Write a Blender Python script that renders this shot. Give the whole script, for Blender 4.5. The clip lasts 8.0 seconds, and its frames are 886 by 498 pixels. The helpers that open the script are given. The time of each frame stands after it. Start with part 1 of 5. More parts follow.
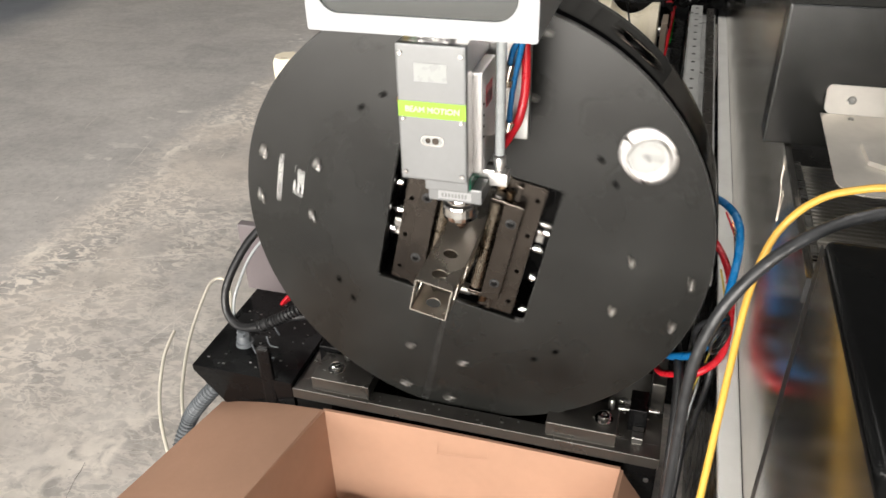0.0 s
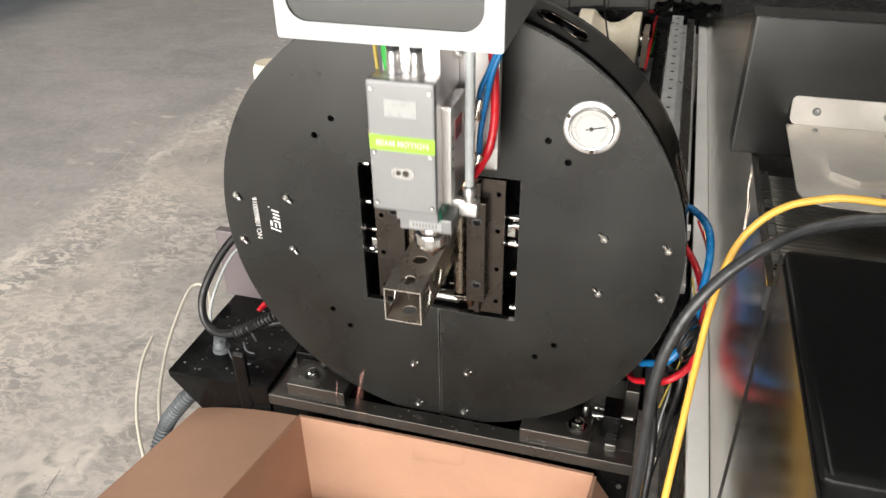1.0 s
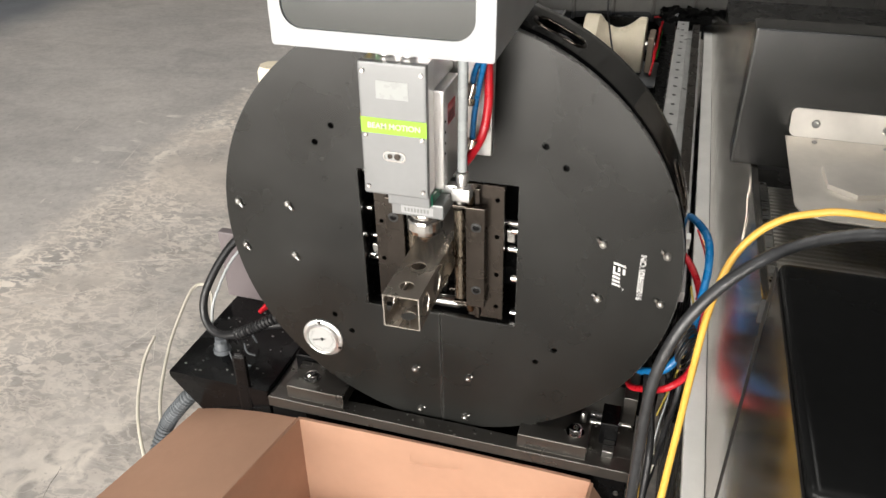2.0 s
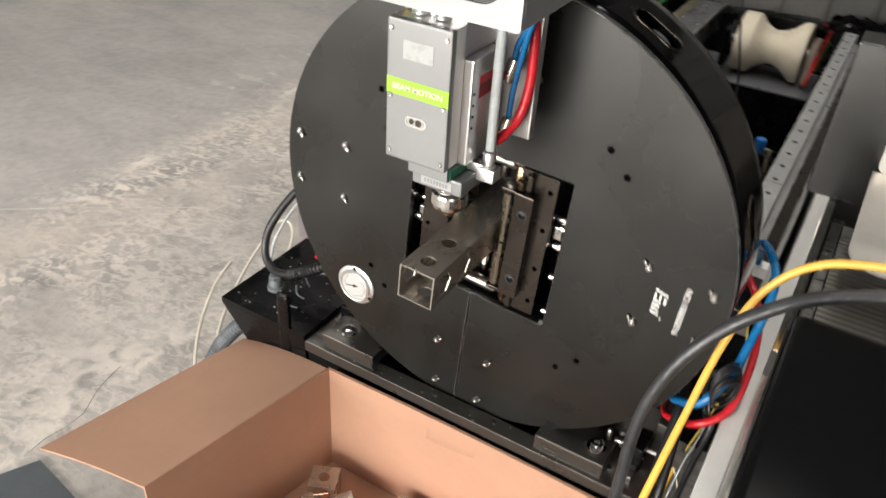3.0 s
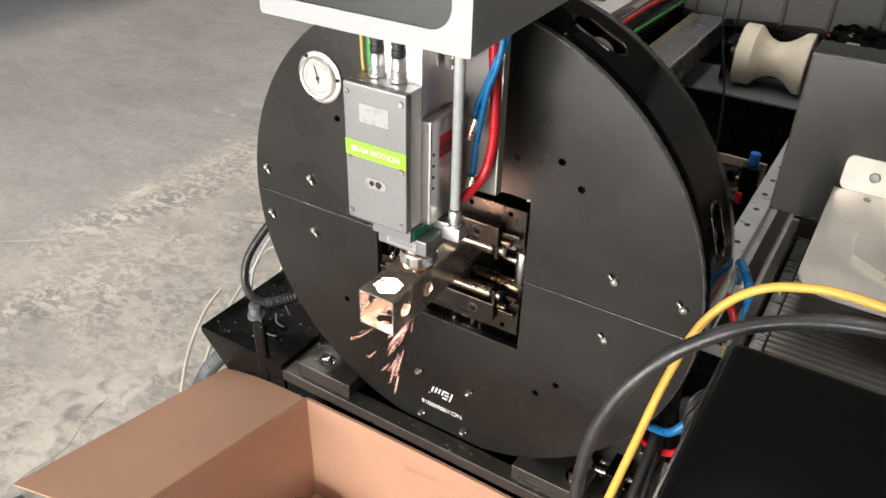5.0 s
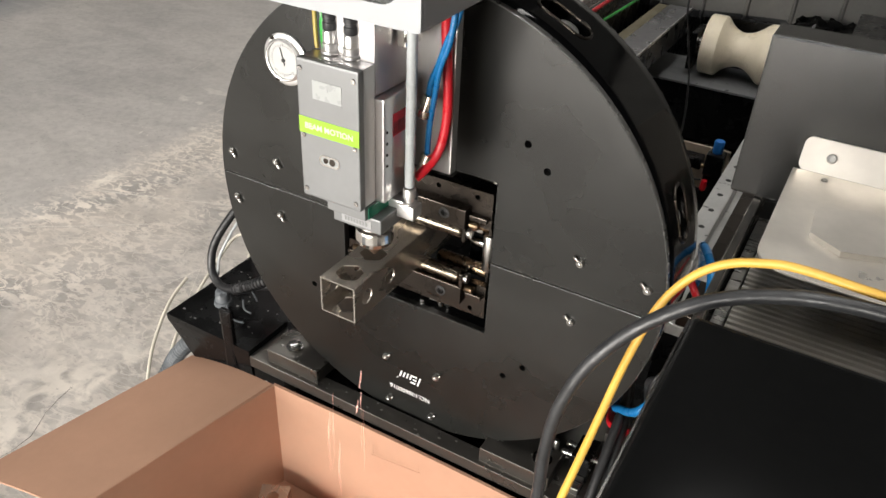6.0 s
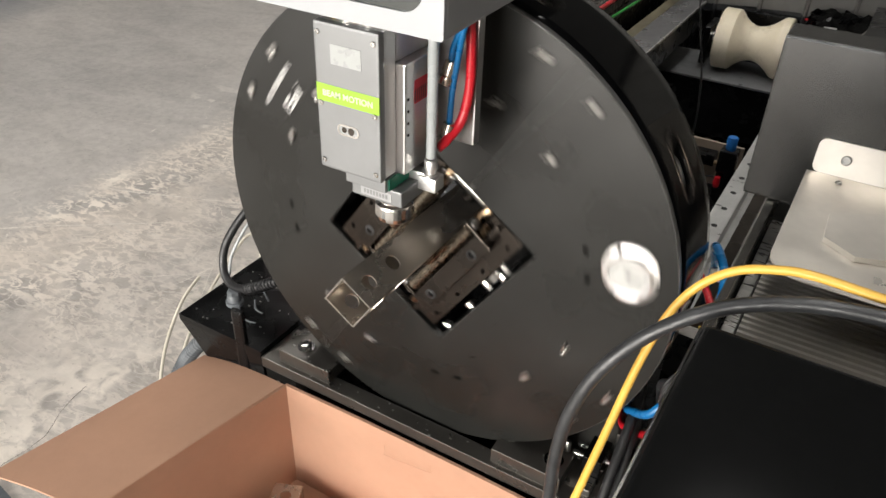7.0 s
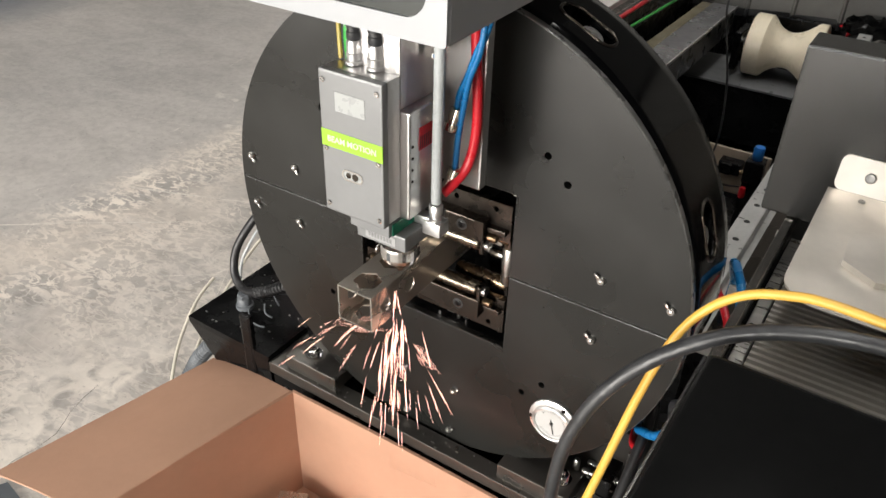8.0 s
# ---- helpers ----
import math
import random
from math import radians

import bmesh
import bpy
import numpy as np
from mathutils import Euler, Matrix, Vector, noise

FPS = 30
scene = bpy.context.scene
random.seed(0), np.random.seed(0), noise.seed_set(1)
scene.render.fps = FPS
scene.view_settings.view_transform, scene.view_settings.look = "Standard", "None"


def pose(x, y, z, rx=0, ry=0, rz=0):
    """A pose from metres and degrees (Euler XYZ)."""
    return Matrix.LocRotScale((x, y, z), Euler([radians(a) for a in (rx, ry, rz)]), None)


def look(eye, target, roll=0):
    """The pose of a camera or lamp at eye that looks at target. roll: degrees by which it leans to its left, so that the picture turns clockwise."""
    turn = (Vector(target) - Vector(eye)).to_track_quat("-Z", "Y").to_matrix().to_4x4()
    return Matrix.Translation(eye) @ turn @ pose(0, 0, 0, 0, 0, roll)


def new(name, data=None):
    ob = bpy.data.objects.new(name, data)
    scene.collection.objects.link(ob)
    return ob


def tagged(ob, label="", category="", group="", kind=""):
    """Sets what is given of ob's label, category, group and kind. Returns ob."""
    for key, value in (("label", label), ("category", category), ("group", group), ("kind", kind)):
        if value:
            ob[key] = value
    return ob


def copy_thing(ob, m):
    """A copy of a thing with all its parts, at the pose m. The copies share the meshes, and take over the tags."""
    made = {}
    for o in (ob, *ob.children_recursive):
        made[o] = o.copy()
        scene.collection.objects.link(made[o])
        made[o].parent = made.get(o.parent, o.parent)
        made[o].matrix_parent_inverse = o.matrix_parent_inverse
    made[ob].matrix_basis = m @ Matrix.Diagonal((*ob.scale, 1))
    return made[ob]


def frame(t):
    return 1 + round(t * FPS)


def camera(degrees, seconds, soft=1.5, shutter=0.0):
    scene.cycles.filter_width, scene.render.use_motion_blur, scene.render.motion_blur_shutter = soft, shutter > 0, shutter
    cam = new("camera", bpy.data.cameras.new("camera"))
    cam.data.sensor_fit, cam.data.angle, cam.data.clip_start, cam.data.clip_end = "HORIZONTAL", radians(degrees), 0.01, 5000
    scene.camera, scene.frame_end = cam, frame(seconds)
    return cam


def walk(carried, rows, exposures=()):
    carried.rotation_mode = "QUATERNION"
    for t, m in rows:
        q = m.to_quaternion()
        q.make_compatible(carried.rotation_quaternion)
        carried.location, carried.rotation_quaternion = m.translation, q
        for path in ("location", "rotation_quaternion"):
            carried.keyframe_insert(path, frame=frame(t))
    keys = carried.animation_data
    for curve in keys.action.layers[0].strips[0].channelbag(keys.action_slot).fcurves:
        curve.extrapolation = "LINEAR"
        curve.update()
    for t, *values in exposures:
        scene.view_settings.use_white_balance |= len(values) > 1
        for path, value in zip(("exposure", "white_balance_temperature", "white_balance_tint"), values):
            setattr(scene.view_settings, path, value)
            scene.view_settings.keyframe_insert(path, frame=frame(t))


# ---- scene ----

# World: the chuck's axis runs along y through the origin, x to the right, z up; metres.
FLOOR = -0.697
PATH = [
    (0, (0.2991, -1.0669, 0.6772), (0.0450, -0.2609, 0.1426), -1.67),
    (0.5, (0.3167, -1.0685, 0.6813), (0.0740, -0.2558, 0.1515), -1.06),
    (1, (0.3247, -1.0656, 0.6814), (0.0833, -0.2512, 0.1536), -0.87),
    (2.5, (0.3486, -1.0617, 0.6961), (0.0864, -0.2535, 0.1686), 0.72),
    (2.7, (0.3858, -1.0222, 0.6877), (0.0677, -0.2380, 0.1549), 1.34),
    (2.8, (0.4115, -1.0049, 0.6865), (0.0621, -0.2397, 0.1458), 2.41),
    (2.9, (0.4315, -0.9813, 0.6849), (0.0618, -0.2382, 0.1272), 3.52),
    (3, (0.4598, -0.9522, 0.6709), (0.0594, -0.2285, 0.1089), 3.97),
    (3.2, (0.4824, -0.9312, 0.6718), (0.0546, -0.2127, 0.1233), 4.20),
    (3.5, (0.4988, -0.9083, 0.6687), (0.0589, -0.1923, 0.1266), 3.77),
    (4, (0.5001, -0.9098, 0.6645), (0.0620, -0.1957, 0.1185), 2.59),
    (4.5, (0.5141, -0.9035, 0.6671), (0.0644, -0.1920, 0.1272), 1.73),
    (5, (0.5260, -0.8757, 0.6643), (0.0891, -0.1574, 0.1229), 1.48),
    (5.2, (0.5266, -0.8747, 0.6558), (0.1007, -0.1494, 0.1150), 1.92),
    (6.3, (0.5373, -0.8818, 0.6535), (0.1383, -0.1512, 0.0994), 2.70),
    (6.5, (0.5326, -0.8763, 0.6591), (0.1335, -0.1495, 0.1002), 2.49),
    (7, (0.5332, -0.8703, 0.6622), (0.1201, -0.1490, 0.1062), 1.97),
    (7.5, (0.5380, -0.8587, 0.6569), (0.1076, -0.1476, 0.1009), 1.79),
    (8, (0.5419, -0.8253, 0.6563), (0.0979, -0.1224, 0.1006), 1.84),
]
cam = camera(59.5, 8.0, 1.5, 0.5)
walk(cam, [(t, look(eye, target, roll)) for t, eye, target, roll in PATH])

# ---- light ----
scene.view_settings.exposure = 0.0
world = bpy.data.worlds.new("sky")
scene.world = world
world.use_nodes = True
sky = world.node_tree.nodes.new("ShaderNodeTexSky")
sky.sky_type = "NISHITA"
sky.sun_disc = False
sky.sun_elevation, sky.sun_rotation = radians(42), radians(150)
world.node_tree.links.new(sky.outputs[0], world.node_tree.nodes["Background"].inputs[0])
world.node_tree.nodes["Background"].inputs[1].default_value = 0.08


def area_lamp(name, eye, target, sx, sy, watts, colour):
    data = bpy.data.lights.new(name, "AREA")
    data.shape, data.size, data.size_y, data.energy, data.color = "RECTANGLE", sx, sy, watts, colour
    ob = new(name, data)
    ob.matrix_world = look(eye, target)
    return ob


# the assumed open hall door behind the camera, and added rooflights out of view
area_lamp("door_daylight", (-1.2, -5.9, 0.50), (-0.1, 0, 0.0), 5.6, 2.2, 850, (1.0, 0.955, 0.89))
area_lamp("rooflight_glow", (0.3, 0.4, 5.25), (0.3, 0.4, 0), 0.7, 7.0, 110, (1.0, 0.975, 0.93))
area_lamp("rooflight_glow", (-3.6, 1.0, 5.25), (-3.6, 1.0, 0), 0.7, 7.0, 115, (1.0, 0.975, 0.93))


# ---- materials ----
def mat(name, colour, rough=0.5, metal=0.0, spots=None, bump=0.0, bump_scale=200.0, vary=0.15, scale=12.0,
        rough_vary=0.12, coat=0.0, emit=None, stretch=(1, 1, 1), spec=0.5):
    """A surface with two scales of colour change, uneven gloss and fine relief. spots: second colour and how much of it."""
    m = bpy.data.materials.new(name)
    m.use_nodes = True
    nt = m.node_tree
    b = nt.nodes["Principled BSDF"]
    b.inputs["Metallic"].default_value = metal
    b.inputs["Specular IOR Level"].default_value = spec
    b.inputs["Coat Weight"].default_value = coat
    b.inputs["Coat Roughness"].default_value = 0.05
    tc = nt.nodes.new("ShaderNodeTexCoord")
    mp = nt.nodes.new("ShaderNodeMapping")
    mp.inputs["Scale"].default_value = stretch
    nt.links.new(tc.outputs["Object"], mp.inputs[0])

    def noise_tex(s, detail=6.0, dist=0.0):
        n = nt.nodes.new("ShaderNodeTexNoise")
        n.inputs["Scale"].default_value, n.inputs["Detail"].default_value = s, detail
        n.inputs["Distortion"].default_value = dist
        nt.links.new(mp.outputs[0], n.inputs["Vector"])
        return n.outputs["Fac"]

    def ramp(src, lo, hi, c0, c1):
        r = nt.nodes.new("ShaderNodeValToRGB")
        r.color_ramp.elements[0].position, r.color_ramp.elements[1].position = lo, hi
        r.color_ramp.elements[0].color, r.color_ramp.elements[1].color = (*c0, 1), (*c1, 1)
        nt.links.new(src, r.inputs[0])
        return r.outputs[0]

    dark = tuple(c * (1 - vary) for c in colour)
    light = tuple(min(1, c * (1 + vary)) for c in colour)
    col = ramp(noise_tex(scale), 0.3, 0.7, dark, light)
    fine = ramp(noise_tex(scale * 11, 4), 0.3, 0.7, (1 - vary * 0.6,) * 3, (1, 1, 1))
    mul = nt.nodes.new("ShaderNodeMix")
    mul.data_type, mul.blend_type = "RGBA", "MULTIPLY"
    mul.inputs[0].default_value = 1.0
    nt.links.new(col, mul.inputs[6])
    nt.links.new(fine, mul.inputs[7])
    col = mul.outputs[2]
    if spots:
        c2, amount, s2 = spots
        mix = nt.nodes.new("ShaderNodeMix")
        mix.data_type = "RGBA"
        fac = ramp(noise_tex(s2, 9, 0.6), 1 - amount - 0.03, 1 - amount + 0.05, (0, 0, 0), (1, 1, 1))
        nt.links.new(fac, mix.inputs[0])
        nt.links.new(col, mix.inputs[6])
        mix.inputs[7].default_value = (*c2, 1)
        col = mix.outputs[2]
    nt.links.new(col, b.inputs["Base Color"])
    rr = ramp(noise_tex(scale * 2.3), 0.25, 0.75, (max(0.02, rough - rough_vary),) * 3, (min(1, rough + rough_vary),) * 3)
    nt.links.new(rr, b.inputs["Roughness"])
    if bump:
        bn = nt.nodes.new("ShaderNodeBump")
        bn.inputs["Strength"].default_value, bn.inputs["Distance"].default_value = bump, 0.002
        nt.links.new(noise_tex(bump_scale, 3), bn.inputs["Height"])
        nt.links.new(bn.outputs[0], b.inputs["Normal"])
    if emit:
        b.inputs["Emission Color"].default_value = (*emit[0], 1)
        b.inputs["Emission Strength"].default_value = emit[1]
    return m


BLACK_SATIN = mat("black_satin_paint", (0.0106, 0.0108, 0.0098), 0.29, vary=0.34, scale=2.6, bump=0.04, bump_scale=600, rough_vary=0.10)
BLACK_GLOSS = mat("black_gloss_paint", (0.0022, 0.0023, 0.0027), 0.09, vary=0.2, scale=6, rough_vary=0.04, coat=0.05, spec=0.2)
BLACK_PAINT = mat("black_machine_paint", (0.0040, 0.0040, 0.0043), 0.26, vary=0.25, scale=9, bump=0.04, bump_scale=300, spec=0.22)
BLACK_TEXTURED = mat("black_textured_powder_coat", (0.0082, 0.0083, 0.0077), 0.22, vary=0.08, scale=8, bump=0.09, bump_scale=700, rough_vary=0.03)
BLACK_LID = mat("black_moulded_lid", (0.0085, 0.0087, 0.0088), 0.17, vary=0.2, scale=7, rough_vary=0.03, spots=((0.05, 0.05, 0.05), 0.006, 60), spec=0.06)
BLACK_RUBBER = mat("black_rubber", (0.026, 0.027, 0.029), 0.40, vary=0.35, scale=30, bump=0.5, bump_scale=70, spots=((0.085, 0.085, 0.085), 0.14, 30))
BLACK_CABLE = mat("black_cable_jacket", (0.012, 0.012, 0.013), 0.45, vary=0.2, scale=30)
POLISHED = mat("polished_dark_steel", (0.36, 0.345, 0.33), 0.16, 1.0, vary=0.15, scale=4, rough_vary=0.04)
# paler than the black paint, to paint in edge highlights
HIGHLIGHT_EDGE = mat("highlight_grey_edge", (0.17, 0.17, 0.165), 0.3, 0.5, vary=0.3, scale=20)
STEEL = mat("machined_steel", (0.42, 0.41, 0.39), 0.32, 1.0, vary=0.18, scale=14, bump=0.1, bump_scale=200, stretch=(1, 8, 1))
STEEL_DARK = mat("oiled_dark_steel", (0.078, 0.067, 0.058), 0.27, 1.0, vary=0.12, scale=8, rough_vary=0.05)
STEEL_BAR = mat("oiled_steel_bar", (0.15, 0.142, 0.13), 0.30, 0.85, vary=0.12, scale=6, rough_vary=0.05)
CHROME = mat("bright_chrome", (0.78, 0.77, 0.75), 0.12, 1.0, vary=0.06, scale=30, rough_vary=0.05)
NICKEL = mat("tarnished_nickel", (0.52, 0.46, 0.39), 0.2, 1.0, vary=0.1, scale=40)
ROLLER_BROWN = mat("heat_tinted_roller", (0.27, 0.195, 0.125), 0.28, 1.0, vary=0.2, scale=40)
RAIL = mat("ground_rail_steel", (0.55, 0.55, 0.54), 0.36, 0.5, vary=0.12, scale=14)
COPPER_DULL = mat("dull_copper", (0.20, 0.13, 0.09), 0.4, 1.0, vary=0.2, scale=40)
BRUSHED = mat("brushed_stainless_side", (0.64, 0.60, 0.55), 0.18, 1.0, vary=0.10, scale=4, rough_vary=0.04)
PLATE_GREY = mat("embossed_plate", (0.33, 0.333, 0.335), 0.45, 0.3, vary=0.05, scale=30)
ROLLER_STEEL = mat("worn_roller_steel", (0.25, 0.215, 0.17), 0.27, 1.0, vary=0.2, scale=40, stretch=(6, 1, 1))
COPPER = mat("copper", (0.70, 0.36, 0.20), 0.25, 1.0, vary=0.2, scale=40)
BRASS = mat("dull_brass", (0.17, 0.12, 0.075), 0.34, 1.0, vary=0.15, scale=40)
ALU = mat("brushed_aluminium", (0.60, 0.59, 0.585), 0.32, 1.0, vary=0.03, scale=30, bump=0.015, bump_scale=160, stretch=(30, 30, 1), rough_vary=0.05)
ALU_GREY = mat("grey_anodised_cover", (0.205, 0.208, 0.21), 0.42, 0.35, vary=0.05, scale=10, rough_vary=0.04)
ALU_BRIGHT = mat("bright_aluminium", (0.80, 0.79, 0.78), 0.34, 0.9, vary=0.05, scale=12)
STAINLESS = mat("smeared_stainless_sheet", (0.72, 0.675, 0.61), 0.34, 0.62, vary=0.10, scale=7, rough_vary=0.12, spots=((0.58, 0.53, 0.47), 0.25, 9))
TUBE_STEEL = mat("mild_steel_tube", (0.54, 0.49, 0.43), 0.27, 0.82, vary=0.05, scale=9, rough_vary=0.05, stretch=(1, 0.4, 1))
WHITE = mat("white_painted_sheet", (0.34, 0.35, 0.365), 0.35, vary=0.03, scale=6, rough_vary=0.05)
CREAM = mat("cream_nylon", (0.90, 0.80, 0.62), 0.32, vary=0.06, scale=10, spots=((0.58, 0.42, 0.25), 0.10, 14))
SCREEN_GLASS = mat("dark_display_glass", (0.023, 0.027, 0.025), 0.22, vary=0.05, scale=3, rough_vary=0.04)
GREEN_LABEL = mat("lime_green_label", (0.25, 0.47, 0.025), 0.45, vary=0.03, scale=20)
GREEN_GLASS = mat("green_filter_window", (0.01, 0.16, 0.09), 0.08, vary=0.1, scale=10)
PALE_LABEL = mat("pale_label", (0.32, 0.33, 0.325), 0.3, vary=0.04, scale=40)
STRIPE_PRINT = mat("pale_green_print", (0.62, 0.70, 0.48), 0.5, vary=0.05, scale=80)
WHITE_PRINT = mat("white_print", (0.78, 0.78, 0.76), 0.5, vary=0.05, scale=80)
DIAL = mat("white_dial", (0.42, 0.42, 0.41), 0.4, vary=0.02, scale=30)
SILL = mat("pale_lacquered_sill", (0.80, 0.79, 0.76), 0.22, vary=0.05, scale=9, rough_vary=0.05)
GREY_PAINT = mat("scuffed_grey_paint", (0.165, 0.170, 0.176), 0.36, vary=0.2, scale=7, bump=0.05, bump_scale=200, spots=((0.19, 0.19, 0.185), 0.3, 12))
BOARD = mat("grey_brown_board", (0.34, 0.275, 0.215), 0.55, vary=0.1, scale=8)
TRUNK = mat("dull_grey_metal", (0.25, 0.25, 0.26), 0.3, 0.6, vary=0.2, scale=6)
OILY = mat("oily_olive_strip", (0.20, 0.175, 0.115), 0.4, vary=0.2, scale=8)
PALE_PANEL = mat("pale_painted_sheet", (0.60, 0.56, 0.54), 0.4, vary=0.06, scale=6)
TAUPE = mat("taupe_painted_sheet", (0.26, 0.215, 0.195), 0.5, vary=0.08, scale=6)
BLUE_GREY = mat("blue_grey_patch", (0.075, 0.085, 0.095), 0.5, vary=0.15, scale=9, bump=0.1, bump_scale=120)
INK = mat("black_ink", (0.012, 0.012, 0.012), 0.5, vary=0.1, scale=60)
RED_HOSE = mat("red_hose", (0.52, 0.012, 0.022), 0.32, vary=0.1, scale=20)
BLUE_HOSE = mat("blue_hose", (0.005, 0.115, 0.30), 0.3, vary=0.1, scale=20)
BLUE_CAP = mat("blue_plastic", (0.02, 0.16, 0.50), 0.35, vary=0.1, scale=30)
GREEN_WIRE = mat("green_wire", (0.03, 0.32, 0.05), 0.4, vary=0.1, scale=30)
YELLOW_WIRE = mat("olive_yellow_wire", (0.36, 0.27, 0.05), 0.45, vary=0.1, scale=30)
YELLOW_CABLE = mat("yellow_cable", (0.68, 0.40, 0.065), 0.42, vary=0.08, scale=20, spots=((0.46, 0.25, 0.05), 0.12, 30))
CLEAR_TUBE = mat("milky_air_tube", (0.37, 0.39, 0.395), 0.25, vary=0.03, scale=20)
OFF_WHITE_CABLE = mat("off_white_cable", (0.60, 0.56, 0.47), 0.5, vary=0.1, scale=20)
GREY_HOSE = mat("grey_corrugated_hose", (0.11, 0.12, 0.13), 0.5, vary=0.15, scale=20)
CARD = mat("brown_cardboard", (0.42, 0.246, 0.166), 0.72, vary=0.06, scale=5, bump=0.12, bump_scale=160, spots=((0.385, 0.224, 0.15), 0.3, 8), spec=0.2)
MAUVE = mat("grey_mauve_panel", (0.16, 0.135, 0.14), 0.5, vary=0.08, scale=6)
RIBBED = mat("dark_ribbed_plastic", (0.30, 0.285, 0.255), 0.38, vary=0.15, scale=10)
CURTAIN = mat("dark_pleated_fabric", (0.14, 0.137, 0.128), 0.5, vary=0.12, scale=7, bump=0.1, bump_scale=300)
CRACK = mat("concrete_crack", (0.20, 0.185, 0.165), 0.8, vary=0.3, scale=60)
SCRATCH = mat("pale_concrete_scratch", (0.68, 0.64, 0.58), 0.6, vary=0.15, scale=40)
WALL = mat("hall_wall", (0.13, 0.13, 0.125), 0.7, vary=0.08, scale=1.5, bump=0.1, bump_scale=40)
ROOF = mat("hall_roof", (0.055, 0.055, 0.058), 0.6, vary=0.1, scale=2)
# glowing panes of the added, unseen rooflights
ADDED_ROOFLIGHT = mat("milky_rooflight", (0.8, 0.8, 0.8), 0.4, vary=0.02, scale=2, emit=((1.0, 0.97, 0.92), 2.0))
SPARK = mat("glowing_spark", (0.9, 0.5, 0.3), 0.5, vary=0.0, scale=10, emit=((1.0, 0.50, 0.40), 7.0))
HOT = mat("melt_and_tube_glow", (0.9, 0.7, 0.5), 0.5, vary=0.0, scale=10, emit=((1.0, 0.60, 0.46), 130.0))


def concrete():
    m = bpy.data.materials.new("worn_concrete")
    m.use_nodes = True
    nt = m.node_tree
    b = nt.nodes["Principled BSDF"]
    tc = nt.nodes.new("ShaderNodeTexCoord")

    def tex(scale, detail, stretch=(1, 1, 1), turn=0.0, dist=0.0):
        mp = nt.nodes.new("ShaderNodeMapping")
        mp.inputs["Scale"].default_value, mp.inputs["Rotation"].default_value = stretch, (0, 0, radians(turn))
        nt.links.new(tc.outputs["Object"], mp.inputs[0])
        n = nt.nodes.new("ShaderNodeTexNoise")
        n.inputs["Scale"].default_value, n.inputs["Detail"].default_value, n.inputs["Distortion"].default_value = scale, detail, dist
        nt.links.new(mp.outputs[0], n.inputs["Vector"])
        return n.outputs["Fac"]

    def ramp(src, *stops):
        r = nt.nodes.new("ShaderNodeValToRGB")
        els = r.color_ramp.elements
        while len(els) < len(stops):
            els.new(0.5)
        for e, (p, c) in zip(els, stops):
            e.position, e.color = p, (*c, 1)
        nt.links.new(src, r.inputs[0])
        return r.outputs[0]

    def mix(kind, fac, a, c):
        n = nt.nodes.new("ShaderNodeMix")
        n.data_type, n.blend_type = "RGBA", kind
        if isinstance(fac, float):
            n.inputs[0].default_value = fac
        else:
            nt.links.new(fac, n.inputs[0])
        nt.links.new(a, n.inputs[6])
        if isinstance(c, tuple):
            n.inputs[7].default_value = (*c, 1)
        else:
            nt.links.new(c, n.inputs[7])
        return n.outputs[2]

    def calc(kind, a, c=0.0, d=None):
        n = nt.nodes.new("ShaderNodeMath")
        n.operation = kind
        for k, v in enumerate((a, c) if d is None else (a, c, d)):
            if isinstance(v, (int, float)):
                n.inputs[k].default_value = v
            else:
                nt.links.new(v, n.inputs[k])
        return n.outputs[0]

    g = lambda v, w=0.0: (v * (1 + w), v, v * (1 - w))
    sep = nt.nodes.new("ShaderNodeSeparateXYZ")
    nt.links.new(tc.outputs["Object"], sep.inputs[0])
    X, Y = sep.outputs[0], sep.outputs[1]

    # edge between the smooth grey slab and the scraped one; positive on the scraped side
    edge = calc("ADD", X, 1.50)
    for scale, detail, reach in ((1.5, 3, 0.20), (6, 6, 0.15), (14, 5, 0.07), (32, 6, 0.06)):
        edge = calc("MULTIPLY_ADD", tex(scale, detail), reach, edge)
    edge = calc("SUBTRACT", edge, 0.08)
    # base tones offset the lamp's falloff: smooth made lighter, pale made darker
    smooth = ramp(tex(1.3, 6), (0.3, g(0.40, 0.052)), (0.7, g(0.475, 0.064)))
    smooth = mix("MULTIPLY", 1.0, smooth, mix("MULTIPLY", 1.0, ramp(tex(5, 10, (0.8, 1.2, 1), 12, 0.8), (0.35, g(0.89)), (0.62, g(1.05))), ramp(tex(34, 8, dist=0.5), (0.36, g(0.90)), (0.60, g(1.03)))))
    pale = ramp(tex(1.1, 8), (0.3, g(0.335, 0.064)), (0.7, g(0.40, 0.076)))
    pale = mix("MULTIPLY", 1.0, pale, mix("MULTIPLY", 1.0, ramp(tex(9, 12, dist=0.7), (0.32, g(0.72)), (0.60, g(1.10))), ramp(tex(30, 10, dist=0.6), (0.34, g(0.86)), (0.60, g(1.06)))))
    base = mix("MIX", ramp(edge, (0.0, g(0.0)), (0.05, g(1.0))), smooth, pale)
    # torn, bright filaments and flakes that thin out from the edge
    worm = calc("ABSOLUTE", calc("SUBTRACT", tex(19, 10, (0.6, 1, 1), 15, 0.9), 0.5))
    worm = ramp(worm, (0.008, g(0.95)), (0.036, g(0.0)))
    flakes = ramp(tex(42, 12, (0.6, 1, 1), 12, 0.7), (0.50, g(0.0)), (0.60, g(1.0)))
